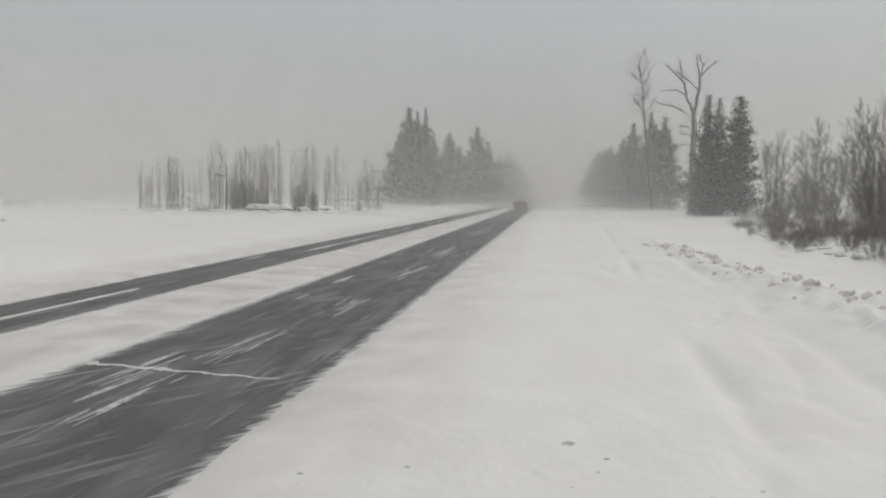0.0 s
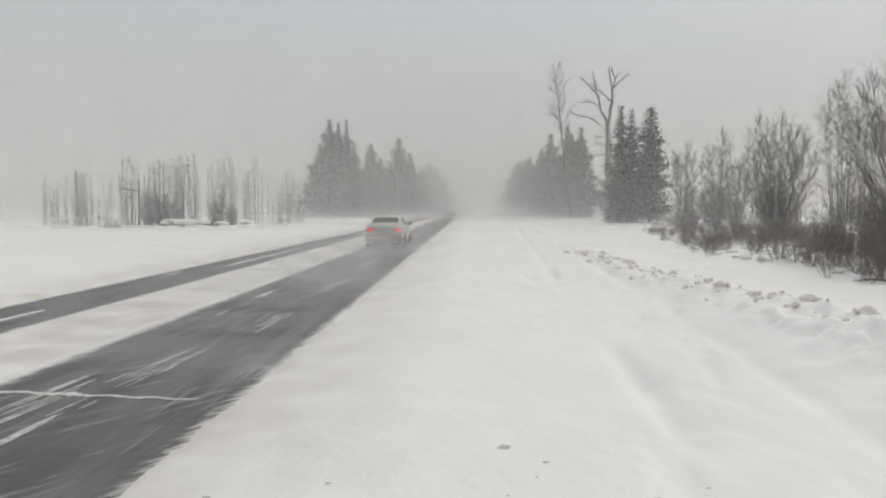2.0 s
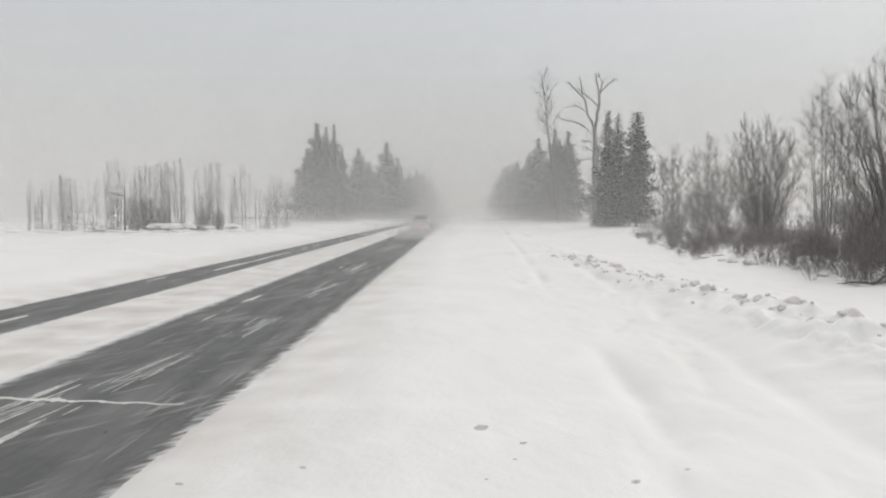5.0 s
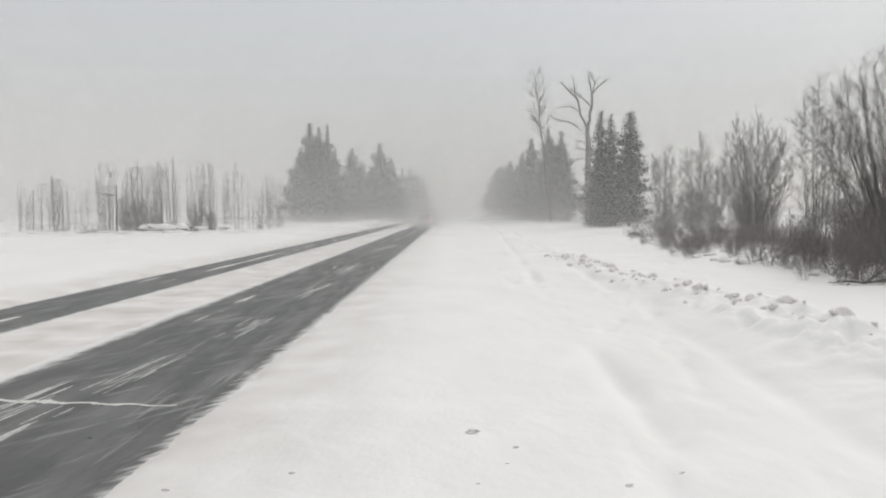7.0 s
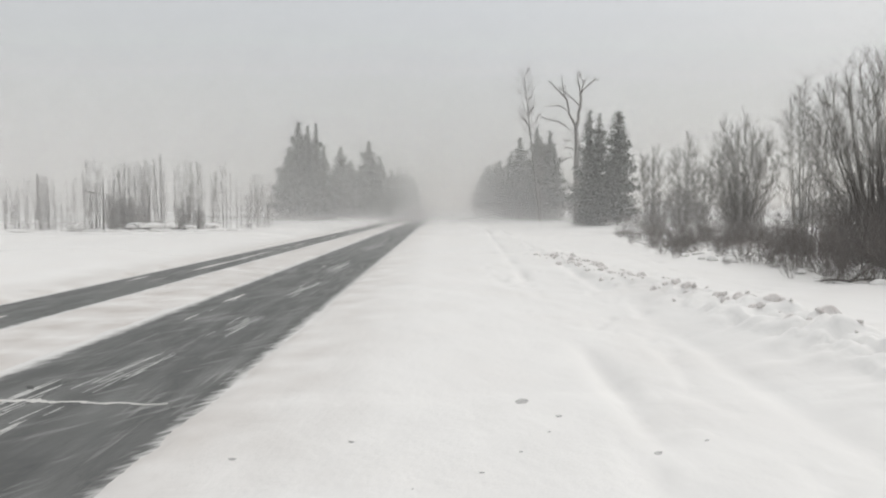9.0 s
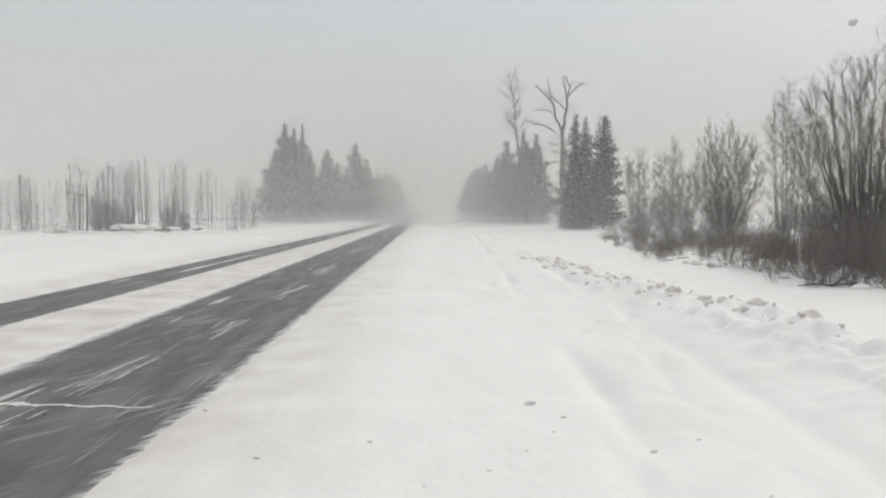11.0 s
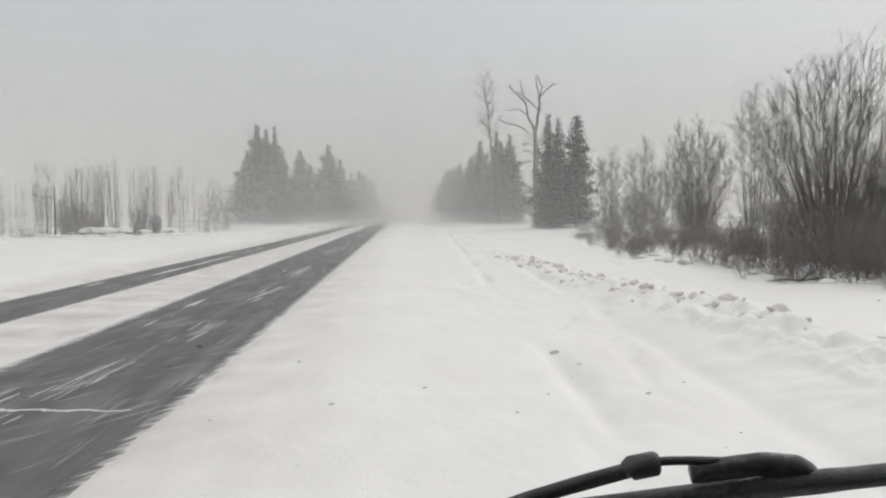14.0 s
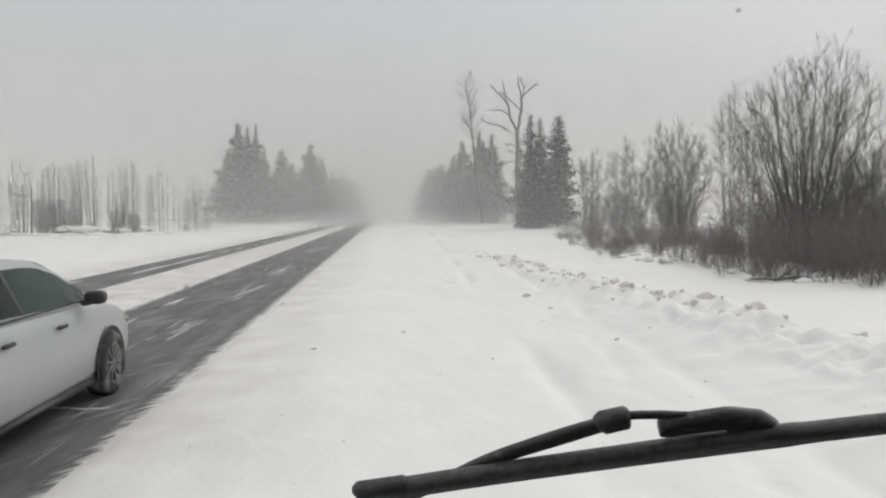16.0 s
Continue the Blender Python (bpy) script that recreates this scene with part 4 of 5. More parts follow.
def mounds():
    """Snow caught on the brush, snow-capped piles by the field, dry grass in the open."""
    rng = random.Random(23)
    meshes = [mound_mesh(k, SNOW) for k in range(4)]
    for k in range(110):
        y = 15.5 + 34 * rng.random() ** 1.2
        front = float(np.interp(y, (16, 20, 25, 35, 47, 56), (10.1, 9.5, 9.0, 10.2, 12.2, 14)))
        x = front - 0.3 + 3.2 * rng.random() ** 1.4
        r = rng.uniform(0.05, 0.15)
        ob = new("snow_mound", meshes[k % 4])
        ob.matrix_basis = pose(x, y, float(ground_z(x, y)) + 0.3 * r * rng.random(), 0, 0, rng.uniform(0, 360)) @ Matrix.Diagonal((r * 2.0, r * 1.3, r * rng.uniform(0.6, 1.0), 1))
        tagged(ob, "rounded white snow mound caught in the brush", "snow mound", "mounds in the brush")
    for k, (x, y) in enumerate(((-24.6, 57.5), (-23.2, 57.0), (-22.0, 58.2), (-20.4, 57.8), (-28.8, 56.5), (-18.9, 60))):
        pile = thing("brush_pile", "dark brush pile capped with snow at the field edge", "brush pile", "field-edge piles")
        v = ([], [])
        for _ in range(9):
            a = rng.uniform(0, 6.28)
            p0 = Vector((rng.uniform(-0.8, 0.8), rng.uniform(-0.3, 0.3), rng.uniform(0.05, 0.35)))
            tube(v[0], v[1], limb(rng, p0, Vector((math.cos(a), 0.3 * math.sin(a), rng.uniform(0.05, 0.6))), rng.uniform(0.5, 1.1), 3, 0.1, 0), [0.05, 0.045, 0.035, 0.02], 5)
        part("branches", v, BARK, pile, "dark heaped branches")
        cap = new("snow_cap", meshes[k % 4])
        cap.parent = pile
        cap.matrix_basis = pose(0.1, 0.1, 0.30, 0, 0, 30 * k) @ Matrix.Diagonal((0.85, 0.5, 0.34, 1))
        pile.matrix_basis = pose(x, y, float(ground_z(x, y)), 0, 0, 20 * k) @ Matrix.Scale(rng.uniform(0.8, 1.15), 4)
    for k in range(20):
        x, y = -38 + 1.2 * k + rng.uniform(-0.5, 0.5), 55.5 + rng.uniform(-1.5, 2.5) + 0.1 * k
        r = rng.uniform(0.25, 0.6)
        ob = new("snow_mound", meshes[k % 4])
        ob.matrix_basis = pose(x, y, float(ground_z(x, y)), 0, 0, rng.uniform(0, 360)) @ Matrix.Diagonal((r * 1.9, r * 1.2, r * rng.uniform(0.25, 0.5), 1))
        tagged(ob, "soft white snow mound along the field edge", "snow mound", "mounds at the field edge")
    tuft = bare_tree("grass_tuft", "dry grass tuft poking out of the snowfield", 91, 0.75, 0.005, 12, 0.5, 2, 0.3, 0.4, 0.02, 1, BRUSH, 0.3, "grass tufts", "dry grass", least=0.004)
    spots = [(-54 + 0.85 * k + rng.uniform(-0.7, 0.7), 59 + rng.uniform(-3, 2)) for k in range(12)] + [(-26.5, 30.5)]
    for k, (x, y) in enumerate(spots):
        (put if k == 0 else again)(tuft, x, y, rng.uniform(0, 360), 0.5 if y < 40 else rng.uniform(0.7, 1.8))


mounds()


# ---- cars ----
BODY = ((-2.34, 0.42, 0.90, 0.66), (-2.30, 0.34, 1.02, 0.78), (-2.18, 0.26, 1.075, 0.845), (-1.95, 0.23, 1.08, 0.875), (-1.5, 0.21, 1.05, 0.90), (-0.8, 0.20, 1.02, 0.907),
        (0.6, 0.20, 0.985, 0.907), (1.1, 0.20, 0.96, 0.90), (1.5, 0.21, 0.925, 0.888), (1.85, 0.22, 0.86, 0.86), (2.1, 0.24, 0.79, 0.82), (2.26, 0.28, 0.70, 0.75), (2.34, 0.36, 0.60, 0.62))
ROOF = ((-2.02, 1.075, 0.70), (-1.75, 1.165, 0.70), (-1.4, 1.275, 0.67), (-1.05, 1.375, 0.635), (-0.7, 1.432, 0.615), (-0.3, 1.458, 0.60), (0.1, 1.46, 0.60), (0.4, 1.435, 0.60), (0.7, 1.355, 0.62), (1.0, 1.215, 0.66), (1.3, 1.05, 0.70), (1.42, 0.985, 0.70))


def loft(rings):
    v, f = [], []
    n = len(rings[0])
    for r in rings:
        v += r
    for k in range(len(rings) - 1):
        for j in range(n - 1):
            a = k * n + j
            f.append((a, a + 1, a + n + 1, a + n))
        f.append((k * n + n - 1, k * n, k * n + n, k * n + 2 * n - 1))
    f += [tuple(range(n))[::-1], tuple(range((len(rings) - 1) * n, len(rings) * n))]
    return v, f


def body_rings(grow=0.0, y0=-2.34, y1=2.34, n=40, cut=None):
    ys = np.linspace(y0, y1, n)
    zl, zt, w = (np.interp(ys, [r[0] for r in BODY], [r[k] for r in BODY]) for k in (1, 2, 3))
    rings = []
    for y, a, b, h in zip(ys, zl, zt, w):
        a, b, h = a - grow, b + grow, h + grow
        m = a + (b - a) * 0.52
        half = [(0, a), (h * 0.8, a), (h * 0.94, a + 0.03), (h * 0.985, a + 0.12), (h, m - 0.05), (h * 0.995, m + 0.08), (h * 0.97, b - 0.16), (h * 0.945, b - 0.05), (h * 0.90, b - 0.012), (h * 0.82, b), (h * 0.45, b + 0.018), (0, b + 0.024)]
        rings.append([(x, y, z) for x, z in half] + [(-x, y, z) for x, z in half[-2:0:-1]])
    return rings


def belt(y):
    return float(np.interp(y, [r[0] for r in BODY], [r[2] for r in BODY])) - 0.06


def waist(y):
    return float(np.interp(y, [r[0] for r in BODY], [r[3] for r in BODY])) * 0.935


def roof_z(y):
    return float(np.interp(y, [r[0] for r in ROOF], [r[1] for r in ROOF]))


def roof_w(y):
    return float(np.interp(y, [r[0] for r in ROOF], [r[2] for r in ROOF]))


def cabin_rings():
    rings = []
    for y in np.linspace(-2.02, 1.42, 34):
        z, t, b, w = roof_z(y), roof_w(y), belt(y), waist(y)
        t = min(t, w * (1 - 0.25 * min(1, max(0, z - b - 0.06) / 0.3)))
        half = [(w, b), (w + (t - w) * 0.5, b + (z - 0.03 - b) * 0.5), (t, z - 0.03), (t * 0.93, z - 0.006), (t * 0.6, z + 0.008), (0, z + 0.014)]
        rings.append([(0, y, b)] + [(x, y, q) for x, q in half] + [(-x, y, q) for x, q in half[-2::-1]])
    return rings


def side_pane(y0, y1, side, low=0.085, top=0.075, front_cut=0.0, rear_cut=0.0, rows=5, cols=14):
    v, f = [], []
    for i in range(cols + 1):
        y = y0 + (y1 - y0) * i / cols
        b, z, w = belt(y), roof_z(y), waist(y)
        t = min(roof_w(y), w * (1 - 0.25 * min(1, max(0, z - b - 0.06) / 0.3)))
        lo, hi = b + low, max(b + low + 0.01, z - top)
        if rear_cut:
            lo = max(lo, lo + (rear_cut - (y - y0)) * 0.9) if y - y0 < rear_cut else lo
            lo = min(lo, z - top - 0.012)
            hi = max(hi, lo + 0.01)
        for j in range(rows + 1):
            q = lo + (hi - lo) * j / rows
            u = (q - b) / (z - 0.03 - b)
            v.append((side * (w + (t - w) * u + 0.010), y, q))
    n = rows + 1
    for i in range(cols):
        for j in range(rows):
            a = i * n + j
            f.append((a, a + n, a + n + 1, a + 1) if side > 0 else (a, a + 1, a + n + 1, a + n))
    return v, f


def top_pane(y0, y1, frac=0.90, lift=0.008, rows=10, cols=8):
    v, f = [], []
    for i in range(rows + 1):
        y = y0 + (y1 - y0) * i / rows
        for j in range(cols + 1):
            u = -1 + 2 * j / cols
            t = roof_w(y)
            w = waist(y)
            b = belt(y)
            z = roof_z(y)
            t = min(t, w * (1 - 0.25 * min(1, max(0, z - b - 0.06) / 0.3)))
            v.append((u * t * frac, y, z + lift + 0.014 * (1 - abs(u))))
    n = cols + 1
    for i in range(rows):
        for j in range(cols):
            a = i * n + j
            f.append((a, a + 1, a + n + 1, a + n))
    return v, f


def rear_patch(x0, x1, z0, z1, lift=0.012, cols=12, rows=4, cut=0.0):
    """A patch that follows the rounded tail of the body, a little proud of it."""
    v, f = [], []
    for j in range(rows + 1):
        z = z0 + (z1 - z0) * j / rows
        fac = float(np.interp(z, (0.30, 0.42, 0.62, 0.72, 0.90, 1.02), (0.97, 0.985, 1.0, 0.995, 0.97, 0.945)))
        end = float(np.interp(z, (0.30, 0.36, 0.42, 0.90, 1.0, 1.06), (-2.19, -2.31, -2.34, -2.34, -2.305, -2.24)))
        for i in range(cols + 1):
            x = x0 + (x1 - x0) * i / cols
            x += cut * (0.5 - j / rows) * (1 - i / cols)
            y = max(end, float(np.interp(abs(x) / fac, (0, 0.66, 0.78, 0.845, 0.875, 0.90), (-2.34, -2.34, -2.30, -2.18, -1.95, -1.5))))
            out = min(1.0, max(0.0, (abs(x) - 0.66) / 0.2))
            v.append((x + math.copysign(lift * out, x), y - lift * (1 - 0.6 * out), z))
    n = cols + 1
    for j in range(rows):
        for i in range(cols):
            a = j * n + i
            f.append((a, a + 1, a + n + 1, a + n))
    return v, f


def lathe(profile, n=28):
    """Turned about the x axis; profile: (x, radius)."""
    v, f = [], []
    for x, r in profile:
        v += [(x, r * math.cos(2 * math.pi * k / n), r * math.sin(2 * math.pi * k / n)) for k in range(n)]
    for i in range(len(profile) - 1):
        for k in range(n):
            f.append((i * n + k, i * n + (k + 1) % n, (i + 1) * n + (k + 1) % n, (i + 1) * n + k))
    return v, f


def merge(*lists):
    v, f = [], []
    for a, b in lists:
        o = len(v)
        v += list(a)
        f += [tuple(i + o for i in q) for q in b]
    return v, f


def spokes(side, count):
    out = []
    for k in range(count):
        a = 2 * math.pi * k / count
        bv, bf = box(0.0, 0.115, 0, 0.02, 0.17, 0.034, 0.006)
        m = pose(side * 0.085, 0, 0) @ Matrix.Rotation(a, 4, "X")
        out.append(([tuple(m @ Vector(p)) for p in bv], bf))
    return merge(*out, lathe([(side * 0.09, 0.001), (side * 0.095, 0.04), (side * 0.07, 0.05)], 16))


def wheel(car, x, y, side):
    hub = part("wheel", lathe([(-0.09, 0.20), (-0.10, 0.26), (-0.095, 0.305), (-0.07, 0.322), (0.07, 0.322), (0.095, 0.305), (0.10, 0.26), (0.09, 0.20)]), TYRE, car, "black snow-caked tyre", at=pose(x, y, 0.322))
    part("rim", merge(lathe([(side * 0.072, 0.001), (side * 0.074, 0.10), (side * 0.076, 0.18), (side * 0.094, 0.205), (side * 0.075, 0.212)]), spokes(side, 10)), RIM, hub, "grey alloy rim with snow in it")


def arch(side, y):
    # flat black fan on the uncut body, for the shade in the wheel well
    n = 24
    v, f = [], []
    for k in range(n + 1):
        a = math.pi * (-0.12 + 1.24 * k / n)
        c, s = math.cos(a), math.sin(a)
        z = max(0.21, 0.325 + 0.375 * s)
        v += [(side * (0.915 if k % 1 == 0 else 0.9), y + 0.375 * c, z), (side * 0.905, y + 0.0 * c, 0.325), ]
    for k in range(n):
        a = 2 * k
        f.append((a, a + 2, a + 1))
    return v, f


def blob(cx, cy, cz, rx, ry, rz):
    bm = bmesh.new()
    bmesh.ops.create_icosphere(bm, subdivisions=3, radius=1)
    for v in bm.verts:
        r = (abs(v.co.x) ** 3.5 + abs(v.co.y) ** 3.5 + abs(v.co.z) ** 3.5) ** (-1 / 3.5)
        v.co = Vector((cx + v.co.x * r * rx, cy + v.co.y * r * ry, cz + v.co.z * r * rz))
    return bm_out(bm)


def ragged(vf, seed, level):
    """Keeps the faces of a patch where a noise is above the level, for an uneven outline."""
    keep = []
    for q in vf[1]:
        c = sum((Vector(vf[0][i]) for i in q), Vector()) / len(q)
        if noise.noise(Vector((c.x * 4.2, c.y * 7.0, seed * 3.7))) + 0.6 * noise.noise(Vector((c.x * 11, c.y * 17, seed * 1.9))) > level:
            keep.append(q)
    return vf[0], keep


def crust_shell(cols=40):
    """Snow packed on a car's tail: down over the boot lip to a bulging bumper, with an uneven edge."""
    levels = ((0.33, -2.28, 0.87, 0.36), (0.36, -2.39, 0.895, 0.40), (0.44, -2.46, 0.91, 0.44), (0.53, -2.48, 0.915, 0.46), (0.60, -2.45, 0.91, 0.46), (0.655, -2.40, 0.88, 0.36), (0.70, -2.375, 0.83, 0.22), (0.80, -2.37, 0.80, 0.17), (0.90, -2.375, 0.78, 0.15),
              (0.97, -2.40, 0.77, 0.14), (1.02, -2.405, 0.76, 0.14), (1.07, -2.36, 0.76, 0.12), (1.105, -2.24, 0.77, 0.08), (1.108, -2.08, 0.77, 0.05), (1.07, -2.00, 0.76, 0.03))
    v, f = [], []
    for k, (z, y, w, wrap) in enumerate(levels):
        for i in range(cols + 1):
            u = -1 + 2 * i / cols
            edge = 1 + 0.07 * noise.noise(Vector((math.copysign(3, u), z * 9, 1.5))) * abs(u) ** 6
            lump = 0.014 * noise.noise(Vector((u * 5, z * 7, y * 5))) + 0.010 * noise.noise(Vector((u * 14, z * 18, 2)))
            x = u * w * edge
            fac = float(np.interp(z, (0.30, 0.42, 0.62, 0.72, 0.90, 1.02), (0.97, 0.985, 1.0, 0.995, 0.97, 0.945)))
            tail = float(np.interp(abs(x) / fac, (0, 0.66, 0.78, 0.845, 0.875, 0.90), (-2.34, -2.34, -2.30, -2.18, -1.95, -1.5)))
            skin = min(y + wrap * abs(u) ** 4.5, tail - 0.035) if z < 1.03 else y + wrap * abs(u) ** 4.5
            v.append((x * (1.03 if z < 1.03 else 1), skin + lump, z + lump))
    n = cols + 1
    for k in range(len(levels) - 1):
        for i in range(cols):
            a = k * n + i
            f.append((a, a + 1, a + n + 1, a + n))
    inner = len(v)
    v += [(x * 0.9, min(y + 0.14, -1.93), 0.40 + (z - 0.40) * 0.93) for x, y, z in v]
    rim = [(i, i + 1) for i in range(cols)] + [(k * n + cols, (k + 1) * n + cols) for k in range(len(levels) - 1)]
    top = (len(levels) - 1) * n
    rim += [(top + i + 1, top + i) for i in range(cols)] + [((k + 1) * n, k * n) for k in range(len(levels) - 1)]
    f += [(b, a, a + inner, b + inner) for a, b in rim]
    return v, f


def car(name, label, paint, snowed=False, lit="both", tail="wide", arch_mat=None):
    ob = thing(name, label, "car")
    body = part("body", loft(body_rings()), paint, ob)
    roof = part("roof", loft(cabin_rings()), paint, ob)
    part("rear_window", top_pane(-1.80, -1.02), GLASS, ob, "dark rear window")
    part("windscreen", top_pane(0.50, 1.22), GLASS, ob, "dark windscreen")
    for s in (1, -1):
        part("rear_side_window", side_pane(-1.38, -0.22, s, rear_cut=0.34), GLASS, ob, "dark tinted side window")
        part("front_side_window", side_pane(-0.18, 0.98, s), PALE_GLASS, ob, "greenish side window")
        part("window_trim", box(s * (waist(-0.05) + 0.000), -0.05, belt(-0.05) + 0.076, 0.016, 1.94, 0.016, 0.004), BLACK, ob)
        part("mirror", blob(s * 0.965, 0.85, 1.045, 0.095, 0.075, 0.064), BLACK if not snowed else NAVY_PAINT, ob, "black wing mirror")
        part("b_pillar", side_pane(-0.219, -0.181, s, rows=3, cols=2), BLACK, ob)
        part("mirror_arm", box(s * 0.885, 0.82, 1.00, 0.10, 0.10, 0.05, 0.02), BLACK, ob)
        part("pillar", side_pane(0.99, 1.16, s, 0.07, 0.05, rows=3, cols=4), BLACK, ob, "black window corner")
        for y in (-0.62, 0.28):
            part("door_handle", box(s * 0.905, y, 0.855, 0.035, 0.19, 0.032, 0.012), (BLACK if lit == "none" else paint), ob)
        part("sill", box(s * 0.885, 0.0, 0.235, 0.05, 1.85, 0.07, 0.02), BLACK, ob, "dark slush-stained sill")
        for y in (-1.34, 1.34):
            part("wheel_arch", arch(s, y), BLACK, ob, smooth=False)
            wheel(ob, s * 0.845, y, s)
        part("mud_flap", box(s * 0.82, -1.74, 0.22, 0.16, 0.05, 0.20, 0.015), CRUST, ob, "snow-caked mud flap")
        part("headlamp", box(s * 0.66, 2.19, 0.655, 0.24, 0.16, 0.12, 0.04), PLATE, ob, "clear headlamp")
        on = lit == "both" or (lit == "right" and s > 0)
        if tail == "wide":
            lamp = part("tail_light", rear_patch(s * 0.43, s * 0.805, 0.755, 0.935, cut=s * -0.05), RED_LAMP if on else RED_DULL, ob, "red C-shaped tail light")
            part("lamp_core", rear_patch(s * 0.62, s * 0.77, 0.865, 0.885, 0.018), RED_CORE if on else RED_DULL, lamp)
            part("lamp_core", rear_patch(s * 0.56, s * 0.74, 0.785, 0.800, 0.018), RED_CORE if on else RED_DULL, lamp)
            part("lamp_bar", rear_patch(s * 0.44, s * 0.60, 0.825, 0.862, 0.018), paint, lamp)
            part("reflector", rear_patch(s * 0.44, s * 0.74, 0.455, 0.495, 0.016), RED_DULL, ob, "red reflector")
        else:
            part("tail_light", box(s * 0.785, -2.10, 0.87, 0.14, 0.30, 0.11, 0.03), RED_CORE if on else RED_DULL, ob, "red tail light")
    if not snowed:
        part("plate_recess", rear_patch(-0.43, 0.43, 0.735, 0.925, 0.006, 16), material(name + "_recess", (0.29, 0.262, 0.228), 0.6, vary=0.2, scale=4), ob, "grimy boot-lid recess")
        part("bumper", rear_patch(-0.80, 0.80, 0.36, 0.705, 0.008, 30), material(name + "_bumper", (0.42, 0.375, 0.32), 0.6, vary=0.14, scale=3, second=(0.29, 0.25, 0.205), patch=1.6), ob, "rear bumper brown with road grime")
        plate = part("number_plate", box(0, -2.352, 0.79, 0.52, 0.012, 0.11, 0.004), PLATE, ob, "grimy number plate")
        part("plate_bar", box(0, -2.359, 0.79, 0.40, 0.006, 0.05, 0.002), BAR, plate)
        part("lid_trim", box(0, -2.35, 0.925, 0.86, 0.02, 0.020, 0.006), BLACK, ob)
        part("badge", lathe([(0, 0.001), (0.0, 0.04), (0.012, 0.036)], 14), CHROME, ob, at=pose(0, -2.315, 0.975, 0, 0, -90))
        # black bar stands in for the shade under the bumper
        part("bumper_shade", box(0, -2.16, 0.33, 1.05, 0.10, 0.07, 0.03), BLACK, ob, "black bar for the shade under the bumper")
    else:
        part("snow_crust", crust_shell(), GRIMY_CRUST, ob, "thick grimy snow crust over boot and bumper")
        # no real slit: a black bar on the crust gives its shade
        part("slit_shade", box(-0.02, -2.415, 0.955, 0.30, 0.03, 0.014, 0.005), BLACK, ob, "black bar for the shaded slit below the boot lip")
        part("roof_snow", ragged(top_pane(-1.0, 0.2, 0.95, 0.010, 90, 90), 3, -0.02), FROST, ob, "thin snow on the roof edge")
        part("window_snow", ragged(top_pane(-1.72, -1.12, 0.84, 0.011, 70, 110), 5, 0.02), FROST, ob, "frozen snow smears on the rear window")
        part("window_snow", top_pane(-2.0, -1.80, 0.97, 0.012, 8, 12), FROST, ob, "snow packed below the rear window")
        for s in (1, -1):
            part("side_snow", box(s * 0.90, 0.72, 0.30, 0.03, 0.46, 0.09, 0.012), CRUST, ob, "snow caked behind the front wheel")
            part("shoulder_snow", box(s * 0.865, -1.50, 1.005, 0.05, 0.42, 0.035, 0.012), CRUST, ob, "snow on the rear wing")
        # same black bar in place of underside shade, below the crust
        part("bumper_shade", box(0, -2.24, 0.33, 1.35, 0.12, 0.10, 0.03), BLACK, ob, "black bar for the shade under the bumper")
        part("fog_lamp", box(-0.05, -2.43, 0.33, 0.20, 0.05, 0.06, 0.018), RED_BRIGHT, ob, "lit red rear fog lamp")
    part("underbody", box(0, 0, 0.19, 1.5, 4.2, 0.10, 0.03), BLACK, ob)
    return ob


white_liftback = car("white_liftback", "white liftback car with grimy rear and lit brake lights", WHITE_PAINT)
dark_sedan = car("dark_sedan", "dark navy sedan with its rear caked in snow", NAVY_PAINT, True, "right", "small")
white_sedan = car("white_sedan", "clean white sedan with tinted windows on the road", COOL_WHITE_PAINT, False, "none")
far_car = car("grey_car", "grey car far down the snowy road", GREY_PAINT, False, "none")


def puff(name, parent, x, y, z, sx, sz, mat, tilt=0):
    n = 20
    v = [(0, 0, 0)] + [(math.cos(2 * math.pi * k / n), 0, math.sin(2 * math.pi * k / n)) for k in range(n)]
    v += [(px * 0.5, 0.12, pz * 0.5) for px, _, pz in v[1:]]
    f = [(0, n + 1 + k, n + 1 + (k + 1) % n) for k in range(n)] + [(n + 1 + k, 1 + k, 1 + (k + 1) % n, n + 1 + (k + 1) % n) for k in range(n)]
    ob = new(name, mesh_of(name, v, f, mat))
    ob.parent = parent
    ob.matrix_basis = pose(x, y, z, tilt, 0, 0) @ Matrix.Diagonal((sx, 1, sz, 1))
    return ob


PUFF = puff_material("whirled_snow", 0.20)
HAZE = puff_material("snow_haze", 0.22)


